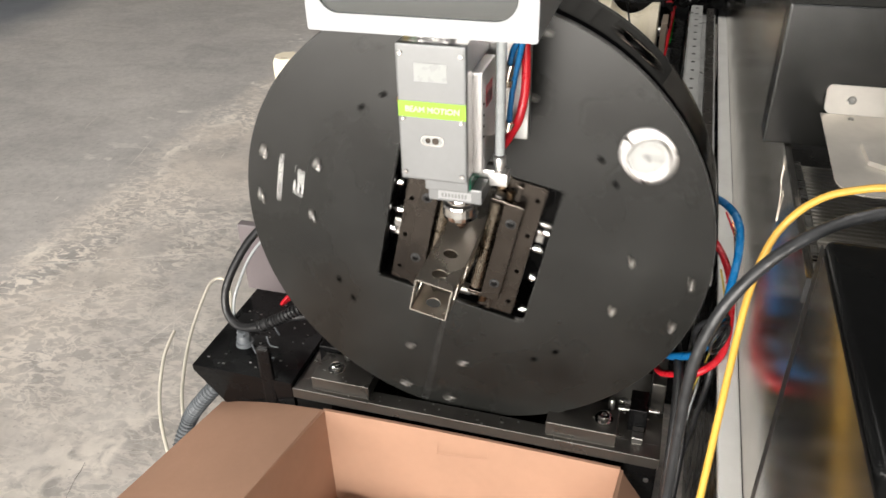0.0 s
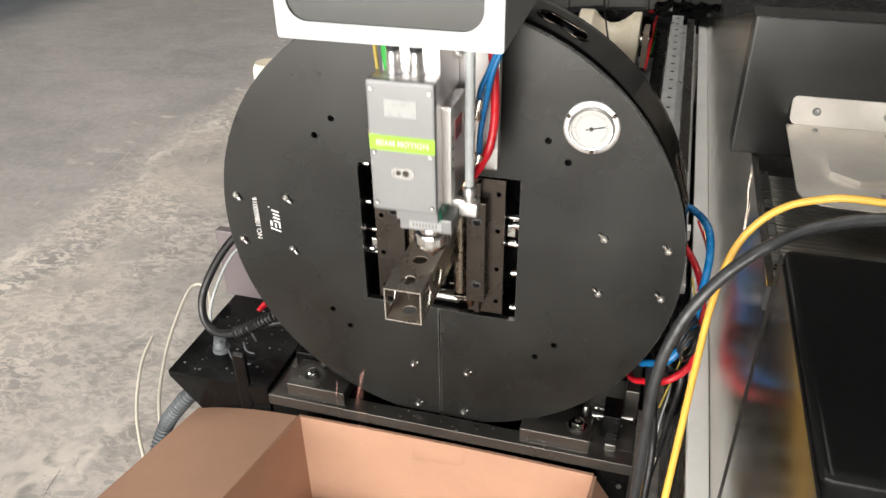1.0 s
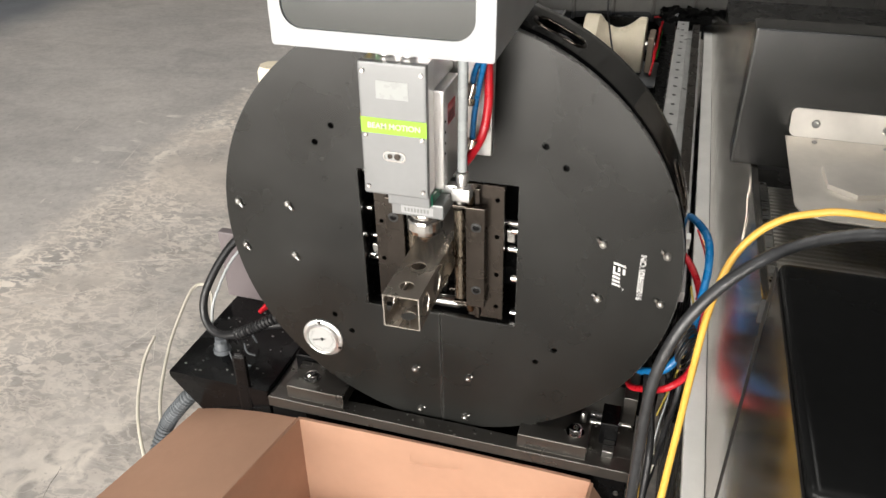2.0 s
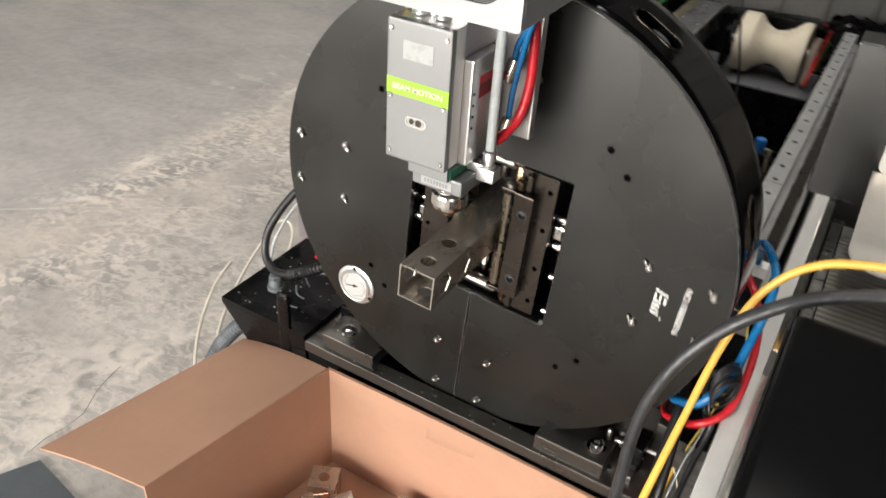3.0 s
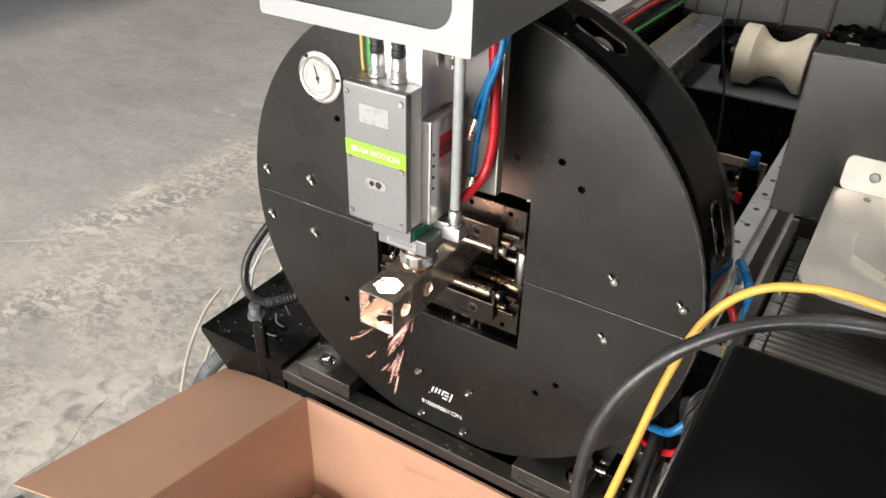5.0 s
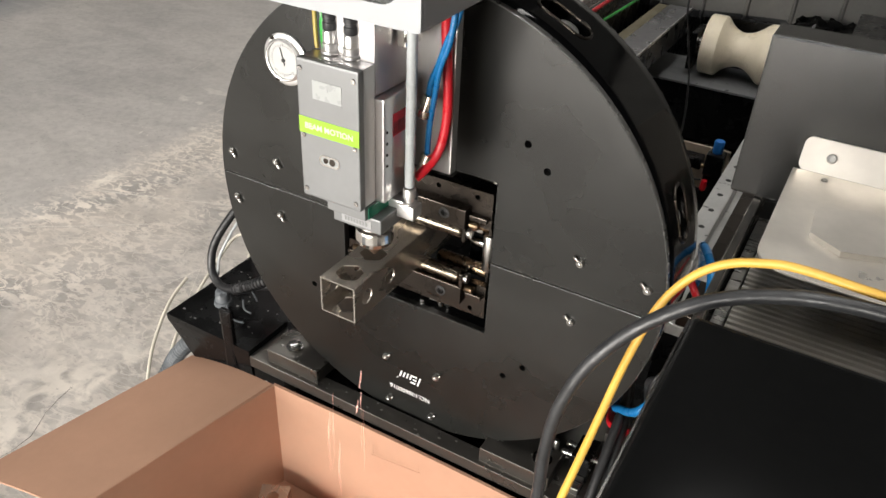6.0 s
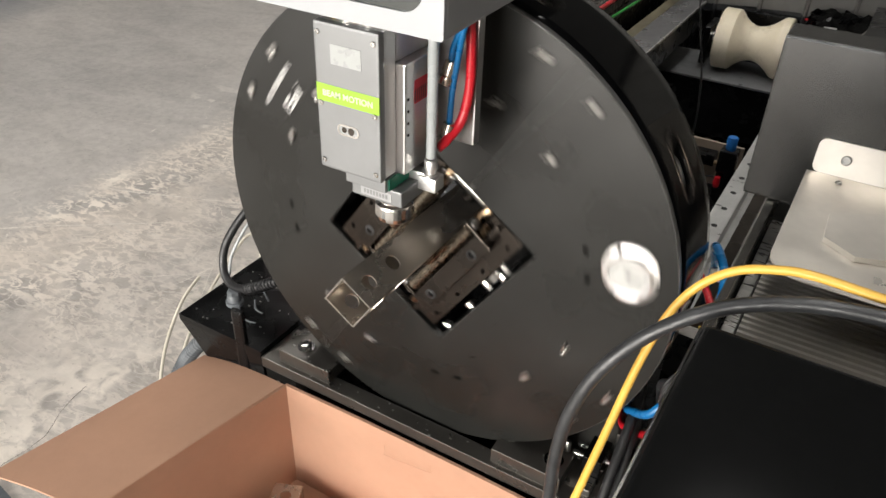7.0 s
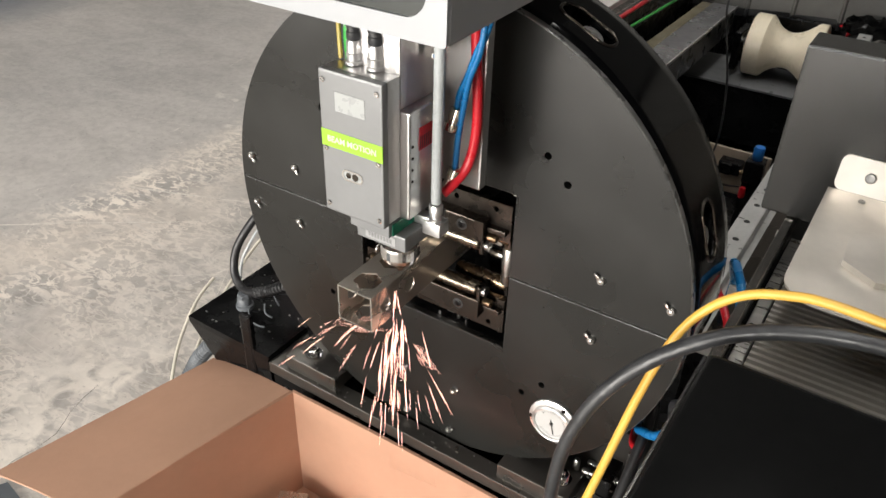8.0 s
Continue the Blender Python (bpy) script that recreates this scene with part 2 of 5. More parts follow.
    torn = mix("LIGHTEN", 1.0, worm, flakes)
    lots = ramp(tex(2.6, 7, dist=0.5), (0.40, g(0.10)), (0.54, g(1.0)))
    reach = ramp(calc("MULTIPLY_ADD", edge, 0.5, 0.2), (0.14, g(0.0)), (0.19, g(0.6)), (0.25, g(1.0)), (0.33, g(0.85)), (0.46, g(0.40)), (0.8, g(0.30)))
    base = mix("MIX", mix("MULTIPLY", 1.0, reach, mix("MULTIPLY", 1.0, torn, lots)), base, (0.86, 0.785, 0.70))
    dust = mix("MULTIPLY", 1.0, reach, ramp(tex(3.4, 12, dist=0.6), (0.36, g(0.1)), (0.60, g(0.8))))
    base = mix("MIX", dust, base, (0.635, 0.565, 0.495))
    lip = mix("MULTIPLY", 1.0, ramp(edge, (0.0, g(0.0)), (0.012, g(0.7)), (0.035, g(0.5)), (0.07, g(0.0))), ramp(tex(7, 8, dist=0.5), (0.46, g(0.0)), (0.60, g(1.0))))
    base = mix("MIX", lip, base, (0.90, 0.83, 0.74))
    # loose chips on the smooth slab beside the edge
    strewn = ramp(calc("MULTIPLY_ADD", edge, 1.0, 0.5), (0.08, g(0.0)), (0.28, g(0.8)), (0.46, g(1.0)), (0.5, g(0.0)))
    chips = mix("MULTIPLY", 1.0, ramp(tex(10, 9, (0.6, 1.5, 1), 14, 0.6), (0.60, g(0.0)), (0.64, g(1.0))), ramp(tex(1.9, 3), (0.46, g(0.0)), (0.58, g(1.0))))
    base = mix("MIX", mix("MULTIPLY", 1.0, strewn, chips), base, (0.74, 0.70, 0.64))
    # the broken edge beside the box: pale spalling on its far side
    brk = calc("MULTIPLY_ADD", tex(5, 8), 0.12, calc("MULTIPLY_ADD", X, -1.0, -0.905))
    spall = ramp(calc("MULTIPLY_ADD", brk, 1.0, 0.3), (0.29, g(0.0)), (0.305, g(1.0)), (0.38, g(0.8)), (0.60, g(0.0)))
    short = ramp(calc("MULTIPLY_ADD", Y, 0.5, 0.5), (0.10, g(0.6)), (0.45, g(1.0)), (0.62, g(0.0)))
    spall = mix("MULTIPLY", 1.0, mix("MULTIPLY", 1.0, spall, short), ramp(tex(14, 12, dist=0.8), (0.40, g(0.0)), (0.56, g(0.95))))
    base = mix("MIX", spall, base, (0.72, 0.66, 0.585))
    # fine scratches
    scr = ramp(tex(3.4, 14, (1, 16, 1), 8, 2.2), (0.58, g(0.0)), (0.66, g(1.0)))
    sel = ramp(tex(0.8, 4), (0.42, g(0.0)), (0.64, g(0.45)))
    base = mix("MIX", mix("MULTIPLY", 1.0, scr, sel), base, (0.60, 0.565, 0.52))
    # darker and blue-grey towards the far part of the floor
    far_tone = ramp(calc("MULTIPLY_ADD", tex(1.6, 6), 0.5, calc("MULTIPLY_ADD", X, -1.0, -3.75)), (0.0, g(0.0)), (0.5, g(1.0)))
    base = mix("MIX", far_tone, base, (0.19, 0.20, 0.215))
    grit = ramp(tex(90, 4), (0.62, g(1.0)), (0.72, g(0.74)))
    base = mix("MULTIPLY", 1.0, base, grit)
    nt.links.new(base, b.inputs["Base Color"])
    nt.links.new(ramp(tex(3, 8), (0.3, g(0.42)), (0.7, g(0.68))), b.inputs["Roughness"])
    bn = nt.nodes.new("ShaderNodeBump")
    bn.inputs["Strength"].default_value, bn.inputs["Distance"].default_value = 0.5, 0.003
    nt.links.new(tex(26, 12), bn.inputs["Height"])
    nt.links.new(bn.outputs[0], b.inputs["Normal"])
    return m


CONCRETE = concrete()


# ---- mesh helpers ----
def thing(name, label, category, x=0, y=0, z=0, group=""):
    ob = new(name)
    ob.matrix_world = pose(x, y, z)
    return tagged(ob, label, category, group)


def part(name, bm, material, parent=None, label="", smooth=False, at=None):
    """Links a bmesh as one mesh object, under a thing or a part."""
    me = bpy.data.meshes.new(name)
    bmesh.ops.recalc_face_normals(bm, faces=bm.faces)
    bm.to_mesh(me)
    bm.free()
    for mm in material if isinstance(material, (list, tuple)) else [material]:
        me.materials.append(mm)
    if smooth:
        for p in me.polygons:
            p.use_smooth = True
        me.set_sharp_from_angle(angle=radians(38))
    ob = new(name, me)
    if parent:
        ob.parent = parent
    if at is not None:
        ob.matrix_basis = at
    return tagged(ob, label)


def again(ob, parent, at):
    """Another part on the same mesh."""
    o = new(ob.name.split(".")[0], ob.data)
    o.parent = parent
    o.matrix_basis = at
    if "label" in ob:
        o["label"] = ob["label"]
    return o


def box(x0, x1, y0, y1, z0, z1, bevel=0.0, bm=None, seg=2):
    own = bmesh.new()
    vs = [own.verts.new((x, y, z)) for x in (x0, x1) for y in (y0, y1) for z in (z0, z1)]
    for f in ((0, 1, 3, 2), (4, 6, 7, 5), (0, 4, 5, 1), (2, 3, 7, 6), (0, 2, 6, 4), (1, 5, 7, 3)):
        own.faces.new([vs[i] for i in f])
    if bevel:
        bmesh.ops.bevel(own, geom=own.edges[:], offset=bevel, segments=seg, profile=0.6, affect="EDGES")
    return joined(own, bm)


def joined(own, bm):
    if bm is None:
        return own
    me = bpy.data.meshes.new("scrap_mesh")
    own.to_mesh(me)
    own.free()
    bm.from_mesh(me)
    bpy.data.meshes.remove(me)
    return bm


def turned(profile, axis="Y", n=40, bm=None, closed=False):
    """A lathe body: profile of (radius, along), about the axis."""
    own = bmesh.new()
    rings = []
    for r, a in profile:
        ring = []
        for k in range(n):
            c, s = math.cos(2 * math.pi * k / n) * r, math.sin(2 * math.pi * k / n) * r
            ring.append(own.verts.new({"Y": (c, a, s), "X": (a, c, s), "Z": (c, s, a)}[axis]))
        rings.append(ring)
    pairs = list(zip(rings, rings[1:])) + ([(rings[-1], rings[0])] if closed else [])
    for a, b in pairs:
        for k in range(n):
            own.faces.new((a[k], a[(k + 1) % n], b[(k + 1) % n], b[k]))
    if not closed:
        own.faces.new(rings[0])
        own.faces.new(rings[-1])
    return joined(own, bm)


def sweep(points, radius, n=10, ribs=0, bm=None):
    """A round cable along a smooth path. ribs: corrugations per metre."""
    pts = [Vector(p) for p in points]
    fine = []
    for i in range(len(pts) - 1):
        p0, p1, p2, p3 = pts[max(i - 1, 0)], pts[i], pts[i + 1], pts[min(i + 2, len(pts) - 1)]
        steps = 8 if not ribs else max(8, int((p2 - p1).length * ribs * 4))
        for k in range(steps):
            t = k / steps
            fine.append(0.5 * ((2 * p1) + (p2 - p0) * t + (2 * p0 - 5 * p1 + 4 * p2 - p3) * t * t + (3 * p1 - p0 - 3 * p2 + p3) * t ** 3))
    fine.append(pts[-1])
    own = bmesh.new()
    side = None
    rings = []
    run = 0.0
    for i, p in enumerate(fine):
        d = (fine[min(i + 1, len(fine) - 1)] - fine[max(i - 1, 0)]).normalized()
        if side is None:
            side = d.orthogonal().normalized()
        side = (side - d * side.dot(d)).normalized()
        up = d.cross(side)
        if i:
            run += (p - fine[i - 1]).length
        r = radius * (1 + 0.13 * math.sin(2 * math.pi * ribs * run)) if ribs else radius
        rings.append([own.verts.new(p + r * (math.cos(2 * math.pi * k / n) * side + math.sin(2 * math.pi * k / n) * up)) for k in range(n)])
    for a, b in zip(rings, rings[1:]):
        for k in range(n):
            own.faces.new((a[k], a[(k + 1) % n], b[(k + 1) % n], b[k]))
    own.faces.new(rings[0])
    own.faces.new(rings[-1])
    return joined(own, bm)


def sheet(outer, holes, thick, place, bm=None):
    """A flat plate with holes through it: outlines in plate coordinates (u, v); place maps (u, v, depth) to metres."""
    from mathutils.geometry import tessellate_polygon
    loops = [outer] + list(holes)
    flat = [p for loop in loops for p in loop]
    tris = tessellate_polygon([[Vector((u, v, 0)) for u, v in loop] for loop in loops])
    own = bmesh.new()
    front = [own.verts.new(place(u, v, 0.0)) for u, v in flat]
    back = [own.verts.new(place(u, v, thick)) for u, v in flat]
    for a, b, c in tris:
        try:
            own.faces.new((front[a], front[b], front[c]))
            own.faces.new((back[c], back[b], back[a]))
        except ValueError:
            pass
    start = 0
    for loop in loops:
        k = len(loop)
        for i in range(k):
            j = (i + 1) % k
            own.faces.new((front[start + i], front[start + j], back[start + j], back[start + i]))
        start += k
    return joined(own, bm)


def circle(u, v, r, n=20, turn=0.0):
    return [(u + r * math.cos(2 * math.pi * k / n + turn), v + r * math.sin(2 * math.pi * k / n + turn)) for k in range(n)]


def rounded(u0, u1, v0, v1, r, n=5):
    out = []
    for cu, cv, a0 in ((u1 - r, v1 - r, 0), (u0 + r, v1 - r, 90), (u0 + r, v0 + r, 180), (u1 - r, v0 + r, 270)):
        out += [(cu + r * math.cos(radians(a0 + 90 * k / n)), cv + r * math.sin(radians(a0 + 90 * k / n))) for k in range(n + 1)]
    return out


def lettering(name, text, size, parent, at, material, label="", bold=0.0):
    """Raised lettering in the built-in font, centred, as a mesh."""
    cu = bpy.data.curves.new(name, "FONT")
    cu.body, cu.size, cu.extrude, cu.align_x, cu.align_y = text, size, 0.0002, "CENTER", "CENTER"
    cu.offset = size * bold
    tmp = bpy.data.objects.new(name, cu)
    me = bpy.data.meshes.new_from_object(tmp)
    bpy.data.objects.remove(tmp)
    me.materials.append(material)
    ob = new(name, me)
    ob.parent, ob.matrix_basis = parent, at
    return tagged(ob, label)


def screw(r, h, socket=True):
    """A button or cap screw head that looks along -y, its seat at y = 0."""
    prof = [(r, 0), (r, -h * 0.6), (r * 0.8, -h)]
    prof += [(r * 0.5, -h), (r * 0.45, -h * 0.45), (0.0001, -h * 0.45)] if socket else [(r * 0.3, -h * 1.15), (0.0001, -h * 1.2)]
    return turned(prof, "Y", 14)


# ---- the hall ----
def hall():
    bm = bmesh.new()
    bmesh.ops.create_grid(bm, x_segments=40, y_segments=40, size=9.0)
    for v in bm.verts:
        v.co.z = FLOOR
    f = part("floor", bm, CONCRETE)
    tagged(f, "worn grey concrete workshop floor with pale scuffs", "floor", kind="structure")
    rnd = random.Random(5)
    bm = bmesh.new()

    def streak(x, y, ang, length, width):
        n, d = 12, Vector((math.cos(ang), math.sin(ang)))
        side = Vector((-d.y, d.x))
        wave, last = rnd.uniform(-0.01, 0.01), None
        for k in range(n + 1):
            t = k / n
            c = Vector((x, y)) + d * length * (t - 0.5) + side * (wave * math.sin(3 * t) + rnd.uniform(-1, 1) * width * 0.5)
            w = width * (0.25 + 0.75 * math.sin(math.pi * t)) * rnd.uniform(0.5, 1.3)
            pair = [bm.verts.new((*(c + side * w / 2), FLOOR + 0.0012)), bm.verts.new((*(c - side * w / 2), FLOOR + 0.0012))]
            if last:
                bm.faces.new((last[0], last[1], pair[1], pair[0]))
            last = pair

    streak(-1.42, 0.66, radians(22), 0.75, 0.007)
    streak(-1.60, 0.30, radians(38), 0.9, 0.006)
    for k in range(26):
        x, y = rnd.uniform(-2.6, -0.7), rnd.uniform(-0.5, 2.6)
        streak(x, y, radians(rnd.choice((20, 30, 70, 110)) + rnd.uniform(-14, 14)), rnd.uniform(0.06, 0.5), rnd.uniform(0.0015, 0.0032))
    for k in range(40):
        y = rnd.uniform(0.2, 2.2)
        streak(-1.66 + rnd.uniform(-0.25, 0.28), y, radians(rnd.uniform(40, 130)), rnd.uniform(0.012, 0.05), rnd.uniform(0.002, 0.006))
    tagged(part("floor_scratches", bm, SCRATCH), "pale scratches and scuffs in the concrete", "scratches", kind="stuff")
    bm = bmesh.new()
    pts = [(-0.90, -0.10), (-0.893, -0.124), (-0.889, -0.15), (-0.875, -0.195), (-0.858, -0.225), (-0.84, -0.259), (-0.838, -0.31), (-0.846, -0.36), (-0.839, -0.41)]
    last = None
    for k, (x, y) in enumerate(pts):
        w = (0.0011 if k % 3 else 0.0004) if 0 < k < len(pts) - 1 else 0.0002
        pair = [bm.verts.new((x + w, y, FLOOR + 0.0012)), bm.verts.new((x - w, y, FLOOR + 0.0012))]
        if last:
            bm.faces.new((last[0], last[1], pair[1], pair[0]))
        last = pair
    tagged(part("floor_crack", bm, CRACK), "thin dark crack in the concrete", "crack", kind="stuff")
    w = part("wall_north", box(-9, 9, 8.8, 9.0, FLOOR, 5.3), WALL)
    tagged(w, "plain grey workshop wall", "wall", kind="structure")
    w = part("wall_east", box(8.8, 9.0, -6.2, 8.8, FLOOR, 5.3), WALL)
    tagged(w, "plain grey workshop wall", "wall", kind="structure")
    w = part("wall_west", box(-9.0, -8.8, -6.2, 8.8, FLOOR, 5.3), WALL)
    tagged(w, "plain grey workshop wall", "wall", kind="structure")
    # the south wall has the wide open door that lets the daylight in
    outer = [(-9, FLOOR), (9, FLOOR), (9, 5.3), (-9, 5.3)]
    door = [(-4.1, FLOOR + 0.01), (1.7, FLOOR + 0.01), (1.7, 3.2), (-4.1, 3.2)]
    w = part("wall_south", sheet(outer, [door], 0.2, lambda u, v, d: (u, -6.2 - d, v)), WALL)
    tagged(w, "workshop wall with a wide open door", "wall", kind="structure")
    # openings for two unseen rooflights, added to give light from above
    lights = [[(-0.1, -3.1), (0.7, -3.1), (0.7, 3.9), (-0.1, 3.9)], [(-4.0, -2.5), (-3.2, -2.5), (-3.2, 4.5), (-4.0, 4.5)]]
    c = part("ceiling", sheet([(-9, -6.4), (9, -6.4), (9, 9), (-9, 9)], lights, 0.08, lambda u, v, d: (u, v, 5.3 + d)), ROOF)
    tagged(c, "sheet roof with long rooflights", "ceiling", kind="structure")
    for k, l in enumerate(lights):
        r = part("rooflight_%d" % (k + 1), sheet(l, [], 0.01, lambda u, v, d: (u, v, 5.36 + d)), ADDED_ROOFLIGHT)
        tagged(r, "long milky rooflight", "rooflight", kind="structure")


# ---- the chuck ----
def rotary_chuck():
    ch = thing("rotary_chuck", "large round black rotary chuck gripping a square tube", "chuck")
    R, G, S = 0.3975, 0.0009, 0.136
    n = 96
    for s in (-1, 1):
        out = [(s * G, R)] + [(s * (G + (R - G) * math.sin(math.pi * k / n)), R * math.cos(math.pi * k / n)) for k in range(1, n)] + [(s * G, -R)]
        out += [(s * G, -S), (s * S, -S), (s * S, S), (s * G, S)]
        holes = []
        for a, b in ((0.1751, 0.2071), (0.2071, 0.1751)):
            for t in (-1, 1):
                holes.append(circle(s * a, t * b, 0.0056, 14))
        half = part("face_plate", sheet(out, holes, 0.012, lambda u, v, d: (u, d, v)), BLACK_SATIN, ch, "satin black half-round face plate")
        half.data.materials.append(STEEL)
        for p in half.data.polygons:
            if abs(p.center.x) < 0.002 and abs(p.normal.x) > 0.9:
                p.material_index = 1
        # pale beads stand in for light caught on the seam's chamfers
        for lo, hi in ((-0.393, -0.1365), (0.1365, 0.393)):
            bm = bmesh.new()
            tri = [[bm.verts.new((s * u, d, v)) for u, d in ((G, 0.0014), (G + 0.0013, -0.0004), (G + 0.0013, 0.001))] for v in (lo, hi)]
            bm.faces.new(tri[0])
            bm.faces.new(tri[1])
            for a, b in ((0, 1), (1, 2), (2, 0)):
                bm.faces.new((tri[0][a], tri[0][b], tri[1][b], tri[1][a]))
            part("seam_edge", bm, RAIL, ch, "thin chamfer along the seam, paler for its highlight")
    # grey ring paints the highlight along the plate's chamfer
    part("face_rim", turned([(0.3976, 0.0004), (0.3990, 0.0018), (0.3990, 0.0116), (0.3976, 0.0116)], "Y", 160, closed=True), HIGHLIGHT_EDGE, ch, "thin rim of the face plate, grey for its highlight", True)
    deep = bmesh.new()
    turned([(0.39, 0.0125), (0.39, 0.016), (0.195, 0.016), (0.195, 0.0125)], "Y", 64, deep, closed=True)
    part("backing_ring", deep, BLACK_PAINT, ch)
    # drum with oblong slots through its rim
    N, ys = 800, [0.013, 0.017, 0.03, 0.042] + [0.048 + 0.0025 * k for k in range(25)] + [0.114, 0.13, 0.148, 0.152]
    bm = bmesh.new()
    ro, ri = 0.4, 0.384

    h, half = 0.0205, 6.0 * math.pi / 180 * ro

    def to_slot(a, y):
        """Offset along and across the nearest slot's centre."""
        return (((a - 18.9 + 22.5) % 45) - 22.5) * math.pi / 180 * ro, y - 0.0776

    def open_cell(i, j):
        u, v = to_slot((i + 0.5) * 360 / N, (ys[j] + ys[j + 1]) / 2)
        return max(0.0, abs(u) - (half - h)) ** 2 + v * v < h * h

    mask = [[open_cell(i, j) for j in range(len(ys) - 1)] for i in range(N)]
    vo, vi = {}, {}

    def on_rim(i, j):
        near = {mask[(i + p) % N][j + q] for p in (-1, 0) for q in (-1, 0) if 0 <= j + q < len(ys) - 1}
        return len(near) == 2

    def vert(store, i, j, r):
        i %= N
        if (i, j) not in store:
            rr = r - (0.003 if j in (0, len(ys) - 1) else 0.0)
            a, y = 2 * math.pi * i / N, ys[j]
            if on_rim(i, j):
                u, v = to_slot(math.degrees(a), y)
                mid = max(-(half - h), min(half - h, u))
                d = Vector((u - mid, v)).normalized() * h
                a, y = a + (mid + d.x - u) / ro, 0.0776 + d.y
            store[i, j] = bm.verts.new((rr * math.cos(a), y, rr * math.sin(a)))
        return store[i, j]

    for i in range(N):
        for j in range(len(ys) - 1):
            if mask[i][j]:
                continue
            bm.faces.new([vert(vo, i + p, j + q, ro) for p, q in ((0, 0), (1, 0), (1, 1), (0, 1))])
            bm.faces.new([vert(vi, i + p, j + q, ri) for p, q in ((0, 0), (0, 1), (1, 1), (1, 0))])
            for di, dj, e in ((-1, 0, ((0, 0), (0, 1))), (1, 0, ((1, 0), (1, 1))), (0, -1, ((0, 0), (1, 0))), (0, 1, ((0, 1), (1, 1)))):
                ii, jj = (i + di) % N, j + dj
                if jj < 0 or jj >= len(ys) - 1 or mask[ii][jj]:
                    (p, q), (p2, q2) = e
                    bm.faces.new((vert(vo, i + p, j + q, ro), vert(vo, i + p2, j + q2, ro), vert(vi, i + p2, j + q2, ri), vert(vi, i + p, j + q, ri)))
    part("drum", bm, BLACK_GLOSS, ch, "gloss black drum with oblong slots in its rim", smooth=True)
    # rounded lips of the slots
    lip = []
    for k in range(49):
        q = (k % 48) / 48 * 2 * math.pi
        cu = (half - h) * (1 if math.cos(q) > 0 else -1) + h * math.cos(q)
        lip.append((ro * math.cos(cu / ro), 0.0776 + h * math.sin(q), ro * math.sin(cu / ro)))
    rim = None
    for k in range(8):
        at = pose(0, 0, 0, 0, -18.9 - 45 * k, 0)
        rim = again(rim, ch, at) if rim else part("slot_lip", sweep(lip, 0.0022, 10), STEEL_DARK, ch, "rounded bare metal lip", True, at)
    part("back_plate", turned([(0.383, 0.146), (0.383, 0.151), (0.15, 0.151), (0.15, 0.146)], "Y", 72, closed=True), BLACK_PAINT, ch)
    part("core", turned([(0.33, 0.02), (0.33, 0.14), (0.195, 0.14), (0.195, 0.02)], "Y", 72, closed=True), BLACK_PAINT, ch)
    # air cylinders seen through the slots
    cyl = None
    for k in range(8):
        a = 18.9 + 45 * k - 1.6
        at = pose(0, 0, 0, 0, -a, 0) @ pose(0.370, 0.0776, 0, 0, 0, 0)
        if cyl is None:
            cyl = part("air_cylinder", turned([(0.016, -0.026), (0.0175, -0.02), (0.0175, 0.019), (0.015, 0.022), (0.009, 0.022), (0.008, 0.012), (0.004, 0.012), (0.0001, 0.014)], "X", 24), ALU_BRIGHT, ch, "bare steel air cylinder", True, at)
        else:
            again(cyl, ch, at)
    # square sleeve behind the opening
    bm = bmesh.new()
    for a, b, c, d in ((-0.146, -0.136, -0.146, 0.146), (0.136, 0.146, -0.146, 0.146), (-0.136, 0.136, -0.146, -0.136), (-0.136, 0.136, 0.136, 0.146)):
        box(a, b, 0.0125, 0.14, c, d, 0, bm)
    part("sleeve", bm, BLACK_PAINT, ch)
    part("rear_wall", sheet([(-0.1355, -0.1355), (0.1355, -0.1355), (0.1355, 0.1355), (-0.1355, 0.1355)], [[(-0.04, -0.04), (0.04, -0.04), (0.04, 0.04), (-0.04, 0.04)]], 0.01, lambda u, v, d: (u, 0.125 + d, v)), BLACK_PAINT, ch)
    # edges of the square opening, their highlight put in as a grey colour
    for side in range(4):
        bm = bmesh.new()
        ends = [[bm.verts.new((u, d, -S + w)) for d, w in ((-0.0004, -0.0012), (0.0014, 0.0002), (0.0014, -0.0012))] for u in (-S + 0.002, S - 0.002)]
        bm.faces.new(ends[0])
        bm.faces.new(ends[1])
        for a, b in ((0, 1), (1, 2), (2, 0)):
            bm.faces.new((ends[0][a], ends[0][b], ends[1][b], ends[1][a]))
        part("opening_edge", bm, HIGHLIGHT_EDGE, ch, "thin edge of the opening, grey for its highlight", at=pose(0, 0, 0, 0, 90 * side, 0))
    # screws with a twist-lock pin beside them
    head = None
    for side in range(4):
        turn = pose(0, 0, 0, 0, 90 * side, 0)
        for r, w in ((0.3711, 0.0450), (0.2729, 0.0518)):
            for s in (-1, 1):
                at = turn @ pose(-r, 0, s * w)
                if head is None:
                    bm = screw(0.0062, 0.005)
                    turned([(0.0028, 0.0), (0.0028, -0.006), (0.0012, -0.007)], "Y", 10, bm)
                    sweep([(0.004, -0.0035, -0.004), (0.008, -0.004, -0.008), (0.0095, -0.003, -0.009)], 0.0022, 8, 0, bm)
                    head = part("screw", bm, STEEL, ch, "bright steel screw", True, at)
                else:
                    again(head, ch, at)
